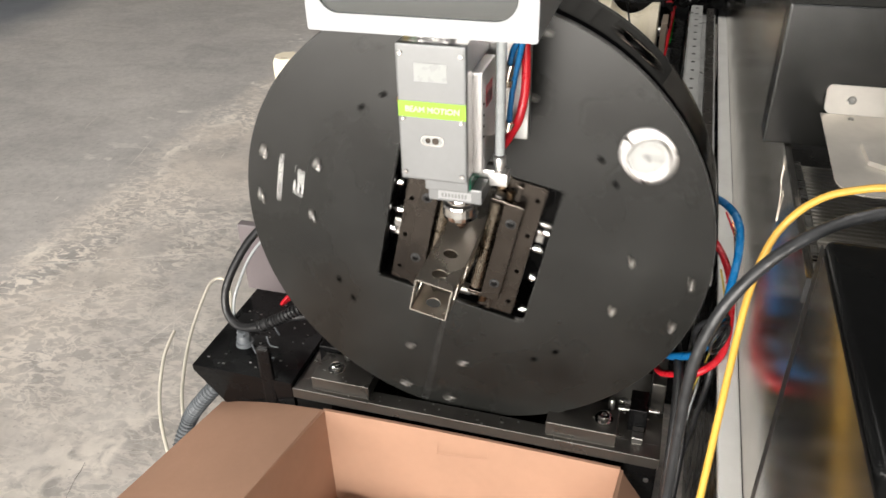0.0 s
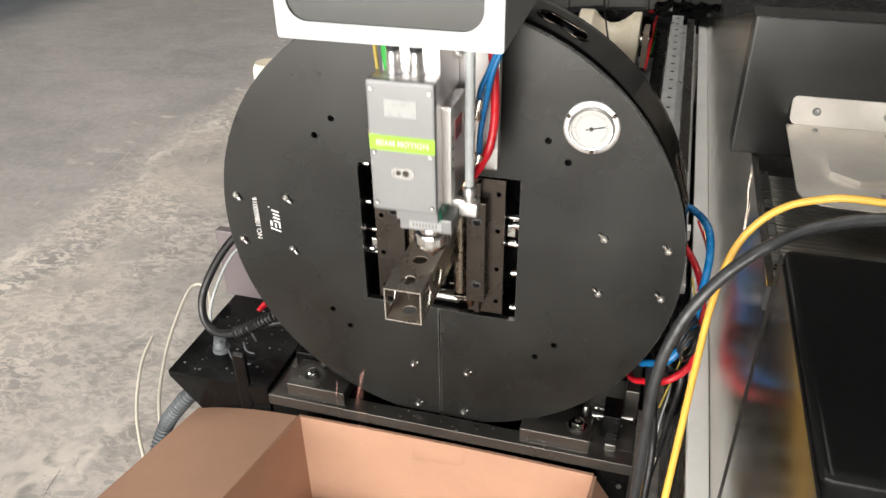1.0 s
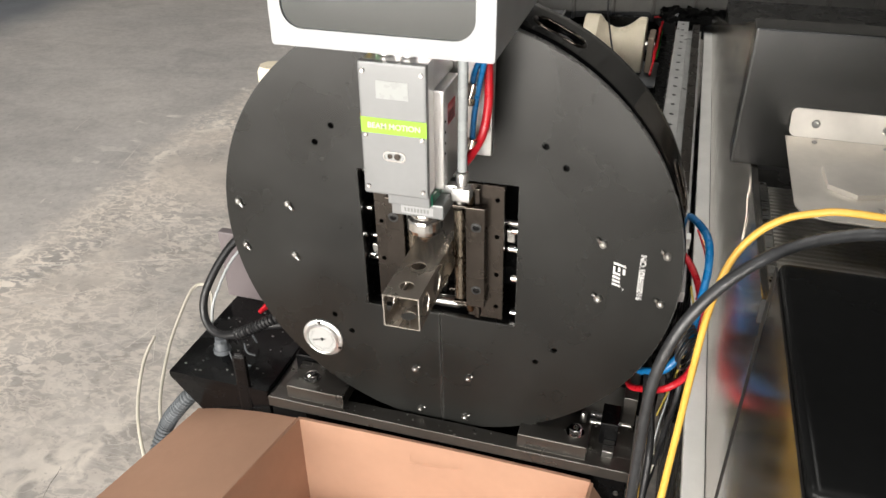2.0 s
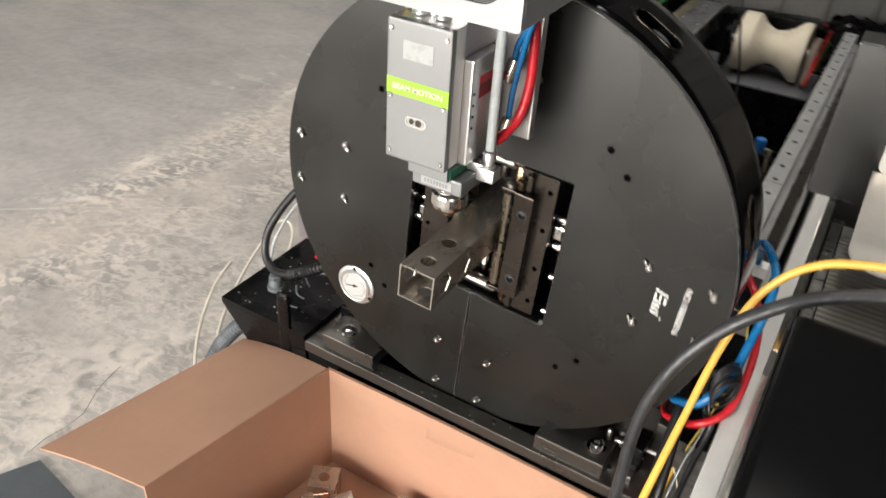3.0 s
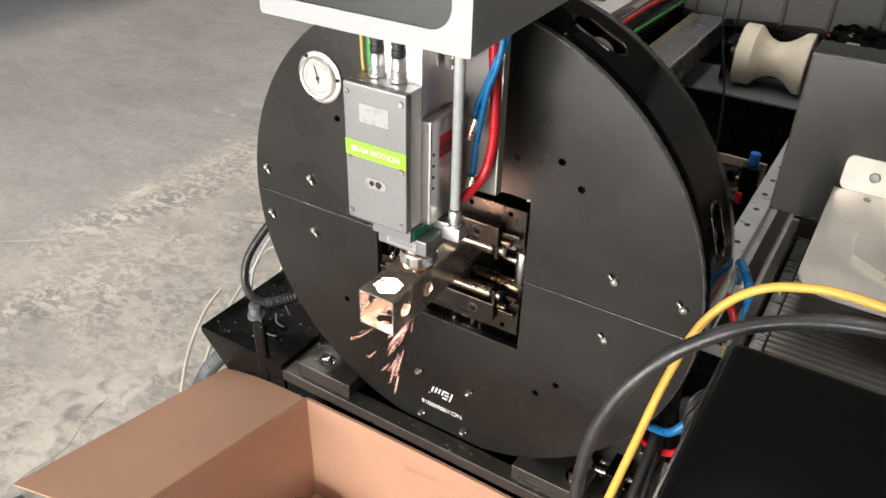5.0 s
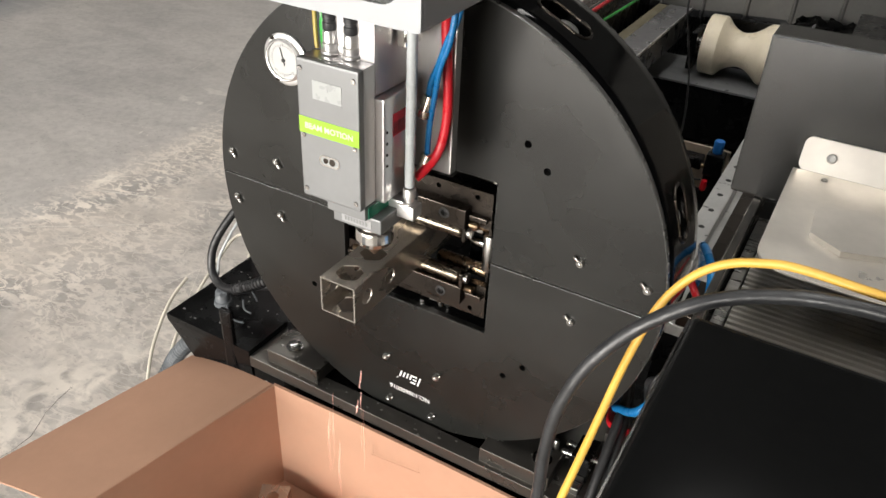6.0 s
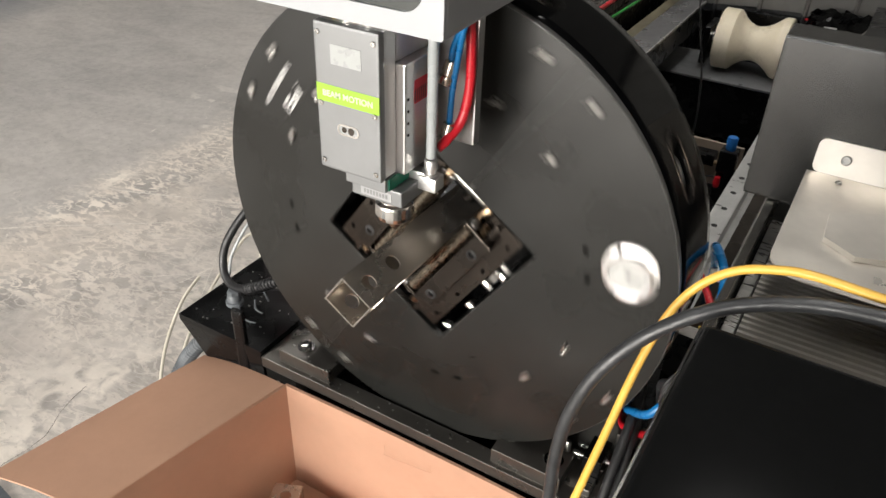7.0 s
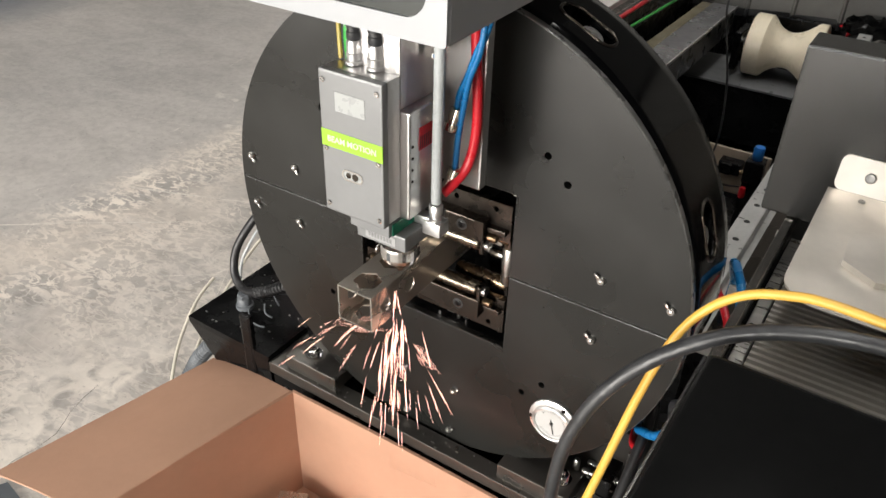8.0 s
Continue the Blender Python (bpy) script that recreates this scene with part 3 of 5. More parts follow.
    # pressure gauge
    g = part("gauge", turned([(0.041, 0.0), (0.041, -0.003), (0.0385, -0.0045), (0.034, -0.0045), (0.0335, -0.009), (0.031, -0.011), (0.0295, -0.0105), (0.0295, -0.006), (0.0001, -0.006)], "Y", 48), ALU_BRIGHT, ch, "round pressure gauge with a satin bezel", True, pose(0.237, 0, 0.235))
    part("dial", turned([(0.0292, -0.0062), (0.0292, -0.0068), (0.0001, -0.0068)], "Y", 40), DIAL, g)
    bm = bmesh.new()
    for k in range(31):
        a = radians(225 - 9 * k)
        l = 0.0045 if k % 5 == 0 else 0.0025
        own = box(0.0215, 0.0215 + l, -0.0072, -0.0069, -0.0003, 0.0003)
        bmesh.ops.rotate(own, verts=own.verts, cent=(0, 0, 0), matrix=Matrix.Rotation(-a, 3, "Y"))
        joined(own, bm)
    part("scale", bm, INK, g)
    bm = box(-0.008, 0.020, -0.0082, -0.0075, -0.0008, 0.0008)
    turned([(0.003, -0.0069), (0.003, -0.009), (0.0001, -0.009)], "Y", 14, bm)
    part("needle", bm, INK, g, "", False, pose(0, 0, 0, 0, -14, 0))
    gs = None
    for a in (35, 155, 275):
        at = pose(0.0375 * math.cos(radians(a)), -0.004, 0.0375 * math.sin(radians(a)))
        gs = again(gs, g, at) if gs else part("screw", screw(0.0032, 0.003), STEEL_DARK, g, "", True, at)
    # serial number and the maker's mark as a plain slanted shape
    lettering("serial_number", "NO.108600016", 0.0135, ch, pose(-0.336, -0.0006, 0.001, 90, -90, 0), WHITE_PRINT, "white printed serial number", 0.0)
    bm = bmesh.new()
    for u, w, v0, v1 in ((-0.021, 0.003, -0.010, 0.008), (-0.014, 0.010, 0.004, 0.0075), (-0.0145, 0.008, -0.003, 0.0), (-0.013, 0.010, -0.010, -0.0072), (-0.003, 0.003, -0.010, 0.001), (0.004, 0.003, -0.010, 0.001), (0.011, 0.003, -0.010, 0.001), (0.018, 0.003, -0.010, 0.0025), (0.0225, 0.002, 0.0055, 0.0075)):
        q = [(u + 0.3 * v0, v0), (u + w + 0.3 * v0, v0), (u + w + 0.3 * v1, v1), (u + 0.3 * v1, v1)]
        sheet(q, [], 0.0004, lambda a, b, d: (-b * 1.1, -0.0006 + d, a), bm)
    part("mark", bm, WHITE_PRINT, ch, "white slanted maker's mark", at=pose(-0.303, 0, 0.002))
    # jaws
    def jaw(turn):
        """A front jaw that grips the tube along its roller, alike at both ends."""
        j = new("jaw")
        j.parent, j.matrix_basis = ch, pose(0, 0, 0, 0, turn, 0)
        edge = 0.112
        part("stud", turned([(0.006, 0.106), (0.007, 0.108), (0.007, 0.133), (0.006, 0.135)], "X", 18), CHROME, j, "short chromed stud", True, pose(0, 0.028, 0.004))
        part("spring_rod", turned([(0.004, 0.106), (0.0045, 0.107), (0.0045, 0.134), (0.004, 0.135)], "X", 14), STEEL, j, "thin steel rod", True, pose(0, 0.030, 0.052))
        part("clamp_block", box(0.114, 0.128, 0.020, 0.038, 0.020, 0.042, 0.0015), STEEL, j)
        part("slide", sheet([(0.052, -0.1295), (edge, -0.1295), (edge, 0.1295), (0.052, 0.1295)], [circle(edge - 0.011, v, 0.0043, 12) for v in (-0.104, -0.038, 0.036, 0.104)], 0.012, lambda u, v, d: (u, 0.005 + d, v)), STEEL_DARK, j, "oiled steel slide")
        part("block", box(0.053, 0.085, -0.016, 0.0045, -0.096, 0.096, 0.0012), STEEL_DARK, j)
        for z in (-0.061, 0.061):
            part("washer", turned([(0.0088, 0), (0.0088, -0.0006), (0.0060, -0.0008), (0.0060, 0.0)], "Y", 20), INK, j, "", False, pose(0.071, -0.016, z))
            part("screw", screw(0.0056, 0.0014), BLACK_PAINT, j, "", True, pose(0.071, -0.016, z))
        part("roller", turned([(0.004, -0.093), (0.009, -0.089), (0.0116, -0.086), (0.0116, -0.0035), (0.0085, -0.003), (0.0085, -0.0008), (0.0116, -0.0003), (0.0116, 0.086), (0.009, 0.089), (0.004, 0.093)], "Z", 28), ROLLER_STEEL, j, "worn steel gripping roller", True, pose(0.0412, -0.002, 0))
        for s in (-1, 1):
            lo, hi = sorted((s * 0.03, s * 0.120))
            part("rear_roller", turned([(0.009, lo), (0.0112, lo + 0.003), (0.0112, hi - 0.003), (0.009, hi)], "Z", 28), ROLLER_BROWN, j, "heat-tinted rear roller", True, pose(0.0412, 0.032, 0))
            z = s * 0.0935
            part("bracket", box(0.030, 0.064, -0.014, 0.010, z - 0.0028, z + 0.0028, 0.001), STEEL_DARK, j)
            part("end_cap", turned([(0.0085, -0.004), (0.0085, 0.004), (0.006, 0.005)], "Z", 18), STEEL, j, "", True, pose(0.0412, -0.002, z + s * 0.004))
            part("rear_bracket", box(0.030, 0.072, 0.018, 0.044, s * 0.1225 - 0.0026, s * 0.1225 + 0.0026, 0.001), STEEL_DARK, j)
            part("shelf", box(0.066, 0.074, -0.006, 0.030, min(s * 0.097, s * 0.126), max(s * 0.097, s * 0.126), 0.001), STEEL_DARK, j)
            part("pin", turned([(0.005, 0.0), (0.0064, 0.002), (0.0064, 0.014), (0.004, 0.016)], "Z", 18), BRASS, j, "dull brass pin", True, pose(0.058, -0.004, 0.0975 if s > 0 else -0.1135))

    def inner_jaw(turn):
        j = new("inner_jaw")
        j.parent, j.matrix_basis = ch, pose(0, 0, 0, 0, turn, 0)
        part("rod", turned([(0.009, -0.032), (0.0105, -0.029), (0.0105, 0.029), (0.009, 0.032)], "Z", 24), STEEL, j, "chromed rod", True, pose(0.121, 0.024, 0))
        part("stud", turned([(0.008, -0.022), (0.0095, -0.02), (0.0095, 0.02), (0.008, 0.022)], "X", 20), CHROME, j, "short chromed stud", True, pose(0.100, 0.05, -0.004))
        part("clamp_block", box(0.088, 0.108, 0.022, 0.040, 0.030, 0.052, 0.0015), STEEL, j)
        part("carrier", box(0.062, 0.134, 0.074, 0.10, -0.075, 0.075, 0.002), BLACK_PAINT, j)
        part("carrier_arm", box(0.110, 0.134, 0.048, 0.0735, -0.02, 0.02, 0.002), STEEL_DARK, j)

    jaw(0)
    jaw(180)
    inner_jaw(90)
    inner_jaw(270)
    rod = None
    for sx in (-1, 1):
        for z in (0.042, -0.052, -0.124):
            at = pose(sx * 0.1285, 0.024, sx * z)
            rod = again(rod, ch, at) if rod else part("guide_pin", turned([(0.0055, -0.0065), (0.007, -0.005), (0.007, 0.005), (0.0055, 0.0065)], "X", 18), CHROME, ch, "chromed guide pin", True, at)
    return ch


def square_tube():
    """The workpiece: its cut end at y = 0, running back along +y."""
    h, w, L = 0.029, 0.0021, 0.8
    t = thing("square_tube", "square mild-steel tube with round and hexagonal cut-outs", "steel tube")
    rnd = [circle(0, d, 0.0118, 24) for d in (0.030, 0.088)]
    hexa = [circle(0, d, 0.0205, 6, math.pi / 6) for d in (0.030, 0.088)]
    wide = [(-h, 0), (h, 0), (h, L), (-h, L)]
    slim = [(-h + w, 0), (h - w, 0), (h - w, L), (-h + w, L)]
    for q in (1, -1):
        part("tube_wall", sheet(wide, rnd, w, lambda u, v, d: (u, v, q * (h - d))), TUBE_STEEL, t, "wall with round holes")
        part("tube_wall", sheet(slim, hexa, w, lambda u, v, d: (q * (h - d), v, u)), TUBE_STEEL, t, "wall with hexagonal holes")
    return t


# ---- the cutting head ----
def laser_head():
    """Built round its own centre line: x from the centre, y as in the world, z down from the cover's top edge."""
    hd = thing("laser_head", "grey laser cutting head with a lime-green stripe and chrome nozzle", "laser head")
    X, F, H = 0.0445, -0.209, 0.181
    cover = part("front_cover", box(-X, X, F, F + 0.012, -H, 0, 0.003), ALU_GREY, hd, "flat grey anodised front cover")
    part("housing", box(-X + 0.0015, X - 0.001, F + 0.0115, -0.175, -H + 0.002, -0.0002, 0.0008), [ALU], hd, "brushed aluminium housing")
    s = None
    for x in (-0.038, 0.038):
        for z in (-0.012, -0.096, -0.170):
            at = pose(x, F, z)
            s = again(s, cover, at) if s else part("screw", screw(0.0034, 0.0016), CHROME, cover, "small bright screw", True, at)
    part("stripe", box(-0.0435, 0.0445, F - 0.0006, F + 0.001, -0.093, -0.072), GREEN_LABEL, cover, "lime-green stripe")
    lettering("caption", "BEAM MOTION", 0.0104, cover, pose(0.001, F - 0.0012, -0.0825, 90, 0, 0), STRIPE_PRINT, "pale capital letters", 0.016)
    lab = part("label", box(-0.021, 0.021, F - 0.0006, F + 0.001, -0.046, -0.023), PALE_LABEL, cover, "pale silver label")
    part("symbol", box(-0.001, 0.001, F - 0.0009, F, -0.034, -0.028), PLATE_GREY, lab)
    win = part("window", sheet(rounded(-0.0155, 0.0155, -0.1305, -0.1165, 0.0068), [rounded(-0.0135, 0.0135, -0.1285, -0.1185, 0.0049)], 0.003, lambda u, v, d: (u, F - 0.0012 + d, v)), CHROME, cover, "oval sight window with a bright rim")
    bm = bmesh.new()
    turned([(0.0046, F - 0.0008), (0.0046, F - 0.0003), (0.0001, F - 0.0003)], "Y", 14, bm)
    bmesh.ops.translate(bm, verts=bm.verts, vec=(0.004, 0, -0.1235))
    own = turned([(0.0036, F - 0.0008), (0.0036, F - 0.0003), (0.0001, F - 0.0003)], "Y", 14)
    bmesh.ops.translate(own, verts=own.verts, vec=(-0.006, 0, -0.1235))
    joined(own, bm)
    part("adjuster", bm, STEEL_DARK, win)
    part("glass", sheet(rounded(-0.0136, 0.0136, -0.1286, -0.1184, 0.005), [], 0.0002, lambda u, v, d: (u, F - 0.0002 + d, v)), PALE_LABEL, win)
    # rear body, wider to the side with the fittings
    part("rear_body", box(-0.040, 0.056, -0.1745, -0.102, -0.181, -0.042, 0.0025), ALU, hd, "brushed aluminium rear body")
    part("rear_spacer", box(-0.034, 0.040, -0.1015, -0.0815, -0.178, -0.05, 0.001), ALU, hd)
    part("rear_body_top", box(-0.034, 0.043, -0.1745, -0.085, -0.0415, 0.10, 0.002), ALU, hd)
    part("side_label", box(0.0558, 0.0564, -0.155, -0.122, -0.095, -0.066), RED_HOSE, hd, "small red and black label")
    bm = bmesh.new()
    for k in range(7):
        box(0.0562, 0.0567, -0.154 + 0.0044 * k, -0.1524 + 0.0044 * k, -0.093, -0.077, 0, bm)
    part("print", bm, INK, hd)
    s = None
    for k in range(4):
        at = pose(0.056, -0.168, -0.085 - 0.015 * k, 0, 0, 90)
        s = again(s, hd, at) if s else part("screw", screw(0.002, 0.001), STEEL_DARK, hd, "", True, at)
    # mounting plate behind, with the hoses in front of it
    part("mounting_plate", box(-0.02, 0.098, -0.081, -0.066, -0.168, 0.18, 0.002), ALU, hd, "pale aluminium mounting plate")
    # lower part
    part("lens_block", box(-0.016, 0.043, -0.198, -0.105, -0.1995, -H - 0.0005, 0.0015), ALU_GREY, hd)
    part("lens_drawer", box(-0.016, 0.0585, -0.186, -0.095, -0.2215, -0.200, 0.002), ALU_GREY, hd, "grey lens drawer with a maker's plate")
    bm = bmesh.new()
    box(-0.002, 0.044, -0.1866, -0.186, -0.2175, -0.2055, 0, bm)
    part("maker_plate", bm, PLATE_GREY, hd)
    bm = bmesh.new()
    for k in range(8):
        box(0.003 + 0.0046 * k, 0.0058 + 0.0046 * k, -0.1870, -0.1866, -0.2145, -0.2085, 0, bm)
    part("maker_print", bm, ALU_GREY, hd)
    part("filter_window", box(0.0432, 0.0450, -0.192, -0.140, -0.1990, -0.1825, 0.001), GREEN_GLASS, hd, "dark green filter window")
    prof = [(0.020, -0.2168), (0.024, -0.218), (0.024, -0.235), (0.0225, -0.238), (0.0215, -0.243), (0.0255, -0.246), (0.0262, -0.249), (0.0262, -0.262), (0.0245, -0.268), (0.020, -0.272), (0.014, -0.275)]
    cap = turned(prof, "Z", 30)
    bmesh.ops.translate(cap, verts=cap.verts, vec=(0.016, -0.138, 0))
    part("lens_cap", cap, CHROME, hd, "faceted chrome lens cap")
    noz = turned([(0.009, -0.2765), (0.009, -0.282), (0.0075, -0.283), (0.0042, -0.288), (0.0025, -0.290)], "Z", 28)
    bmesh.ops.translate(noz, verts=noz.verts, vec=(0.016, -0.138, 0))
    part("nozzle", noz, COPPER_DULL, hd, "dull copper cutting nozzle", True)
    # sockets and plugs on the top
    plug = None
    for x in (-0.018, 0.012):
        at = pose(x, -0.176, 0.0)
        if plug:
            p2 = copy_thing(plug, at)
            p2.parent = hd
        else:
            plug = part("plug", turned([(0.0108, 0.001), (0.0108, 0.004), (0.0088, 0.005), (0.0095, 0.013), (0.0085, 0.014), (0.0085, 0.026), (0.0075, 0.028)], "Z", 24), ALU_BRIGHT, hd, "round bright metal cable plug", True, at)
            part("boot", turned([(0.0070, 0.0275), (0.0084, 0.030), (0.0084, 0.037), (0.0074, 0.038), (0.0074, 0.041), (0.0084, 0.042), (0.0084, 0.047), (0.0074, 0.048), (0.0074, 0.051), (0.0084, 0.052), (0.0084, 0.062), (0.0065, 0.068), (0.0052, 0.12)], "Z", 18), BLACK_RUBBER, plug, "black cable boot", True)
    part("earth_wire", sweep([(-0.026, -0.172, 0.0), (-0.030, -0.17, 0.03), (-0.031, -0.165, 0.11)], 0.0058, 8), GREEN_WIRE, hd, "green wire", True)
    part("wire", sweep([(-0.041, -0.172, 0.001), (-0.044, -0.17, 0.03), (-0.049, -0.165, 0.11)], 0.0026, 8), YELLOW_WIRE, hd, "thin olive-yellow wire", True)
    part("wire_end", sweep([(-0.045, -0.19, -0.088), (-0.049, -0.192, -0.082), (-0.051, -0.19, -0.075)], 0.0016, 6), COPPER, hd, "", True)
    # air fittings and hoses on the side
    part("air_tube", sweep([(0.072, -0.140, -0.166), (0.072, -0.140, -0.06), (0.072, -0.139, 0.16)], 0.0066, 14), CLEAR_TUBE, hd, "milky white air tube", True)
    el = turned([(0.0075, -0.168), (0.0088, -0.170), (0.0088, -0.181), (0.0068, -0.182), (0.0068, -0.187), (0.0092, -0.188), (0.0092, -0.199), (0.007, -0.201)], "Z", 18)
    bmesh.ops.translate(el, verts=el.verts, vec=(0.072, -0.140, 0))
    box(0.0436, 0.066, -0.148, -0.132, -0.1995, -0.187, 0.002, el)
    box(0.059, 0.085, -0.151, -0.129, -0.209, -0.190, 0.002, el)
    part("elbow_fitting", el, ALU_BRIGHT, hd, "nickel elbow fitting", True)
    for k, (y, z) in enumerate(((-0.112, -0.081), (-0.112, -0.160))):
        f = turned([(0.0080, 0), (0.0092, 0.002), (0.0092, 0.010), (0.0074, 0.011), (0.0074, 0.015), (0.0088, 0.016), (0.0088, 0.028), (0.006, 0.030)], "Z", 16)
        part("hose_fitting", f, NICKEL, hd, "nickel push-in fitting", True, pose(0.0715, y, z, -14, 12, 0))
    part("blue_hose", sweep([(0.0760, -0.106, -0.052), (0.080, -0.108, -0.034), (0.090, -0.110, -0.012), (0.102, -0.112, 0.02), (0.116, -0.108, 0.062), (0.124, -0.10, 0.16)], 0.0040, 10), BLUE_HOSE, hd, "blue air hose", True)
    part("blue_hose", sweep([(0.0765, -0.106, -0.131), (0.080, -0.108, -0.090), (0.088, -0.111, -0.045), (0.096, -0.115, -0.010), (0.110, -0.114, 0.038), (0.119, -0.108, 0.16)], 0.0040, 10), BLUE_HOSE, hd, "blue air hose", True)
    part("red_hose", sweep([(0.072, -0.126, -0.160), (0.079, -0.114, -0.150), (0.089, -0.098, -0.128), (0.0945, -0.0915, -0.085), (0.093, -0.0905, -0.03), (0.088, -0.0905, 0.03), (0.084, -0.0905, 0.16)], 0.0062, 12), RED_HOSE, hd, "thick red hose", True)
    part("upper_bracket", box(0.047, 0.060, -0.135, -0.10, 0.01, 0.03, 0.002), CHROME, hd)
    part("upper_bracket_arm", sweep([(0.056, -0.13, 0.018), (0.063, -0.134, 0.024), (0.066, -0.134, 0.05)], 0.004, 8), CHROME, hd, "", True)
    return hd


def display_housing():
    d = thing("display_housing", "white sheet-metal display housing with a dark screen", "display")
    x0, x1, y0, z0, z1 = -0.149, 0.132, -0.222, 0.405, 0.72
    body = box(x0, x1, y0 + 0.004, 0.16, z0, z1, 0.004)
    for v in body.verts:
        v.co.z += max(0.0, v.co.y - y0) * (0.03 if v.co.z < 0.5 else 0)
    part("body", body, WHITE, d, "white painted body")
    part("bezel", sheet(rounded(x0, x1, z0, z1, 0.004), [rounded(x0 + 0.016, x1 - 0.0235, z0 + 0.022, z1 - 0.02, 0.026, 8)], 0.004, lambda u, v, q: (u, y0 + q, v)), WHITE, d, "white bezel with rounded opening")
    part("screen", box(x0 + 0.01, x1 - 0.018, y0 + 0.0025, y0 + 0.0038, z0 + 0.016, z1 - 0.014), SCREEN_GLASS, d, "dark grey screen glass")
    return d


# ---- the machine base ----
def base_table():
    b = thing("base_table", "black welded base table under the chuck", "machine base")
    part("top_bar", box(-0.352, 0.368, -0.040, -0.006, -0.412, -0.387, 0.0015), STEEL_BAR, b, "dark oiled steel top bar")
    part("bed_plate", box(-0.352, -0.21, -0.0055, 0.19, -0.4122, -0.388, 0.0015), STEEL_BAR, b, "dark oiled steel bed plate")
    part("bed_plate", box(0.21, 0.368, -0.0055, 0.19, -0.4122, -0.388, 0.0015), STEEL_BAR, b, "dark oiled steel bed plate")
    part("apron", box(-0.35, 0.366, -0.034, 0.19, FLOOR, -0.4125, 0.002), BLACK_PAINT, b, "black front apron")
    # sloping tray
    bm = bmesh.new()
    top = [(-0.579, -0.040), (-0.353, -0.040), (-0.353, 0.42), (-0.579, 0.42)]
    low = [(-0.49, -0.030), (-0.353, -0.030), (-0.353, 0.40), (-0.49, 0.40)]
    tv = [bm.verts.new((x, y, -0.376)) for x, y in top]
    rv = [bm.verts.new((x, y, -0.390)) for x, y in top]
    lv = [bm.verts.new((x, y, -0.52)) for x, y in low]
    bm.faces.new(tv)
    bm.faces.new(lv[::-1])
    for p, q in ((tv, rv), (rv, lv)):
        for i in range(4):
            bm.faces.new((p[i], q[i], q[(i + 1) % 4], p[(i + 1) % 4]))
    part("side_tray", bm, BLACK_PAINT, b, "black sloping side tray")
    part("stem", box(-0.47, -0.36, 0.02, 0.36, FLOOR, -0.5205, 0.004), BLACK_PAINT, b)
    part("upright_plate", box(-0.422, -0.392, -0.0405, -0.0285, -0.52, -0.296, 0.006), BLACK_PAINT, b, "black upright lug")
    for x0, x1 in ((-0.312, -0.190), (0.160, 0.288)):
        blk = part("clamp_block", box(x0, x1, -0.030, 0.050, -0.3875, -0.357, 0.0018), STEEL_BAR, b, "oiled steel clamp block")
        xs = -0.270 if x0 < 0 else 0.262
        bolt = turned([(0.017, 0.0), (0.017, 0.003), (0.012, 0.0032), (0.012, 0.012), (0.0105, 0.013), (0.006, 0.013), (0.0055, 0.008), (0.0001, 0.008)], "Z", 24)
        part("bolt", bolt, CHROME, blk, "bright cap bolt on a washer", True, pose(xs, 0.004, -0.357))
        part("stop_pin", turned([(0.006, 0), (0.006, 0.018), (0.004, 0.022)], "Z", 14), STEEL, blk, "", True, pose(xs + 0.01, 0.038, -0.357))
    part("clamp_plate", box(-0.33, -0.285, 0.052, 0.10, -0.3878, -0.345, 0.003), BLACK_PAINT, b)
    # adjusting stop with set screws beside the chuck
    st = part("adjusting_stop", box(0.305, 0.338, 0.02, 0.075, -0.3878, -0.335, 0.002), BLACK_PAINT, b, "small black stop with set screws")
    for x, y, z, ry in ((0.30, 0.035, -0.350, 90), (0.30, 0.06, -0.354, 90), (0.343, 0.05, -0.358, 90)):
        part("set_screw", turned([(0.004, -0.016), (0.006, -0.012), (0.006, -0.004), (0.0035, -0.003), (0.0035, 0.016)], "Z", 12), STEEL, st, "bright set screw", True, pose(x, y, z, 0, ry, 0))
    part("stop_foot", box(0.315, 0.335, -0.012, 0.019, -0.3878, -0.373, 0.002), STEEL, st, "bare steel foot")
    part("corner_post", box(0.340, 0.3655, 0.08, 0.16, -0.3878, -0.318, 0.002), STEEL_BAR, b)
    s = None
    for x, z in ((-0.318, -0.445), (-0.10, -0.44), (0.1, -0.44), (0.35, -0.45)):
        at = pose(x, -0.034, z)
        s = again(s, b, at) if s else part("screw", screw(0.005, 0.003), STEEL, b, "", True, at)
    return b


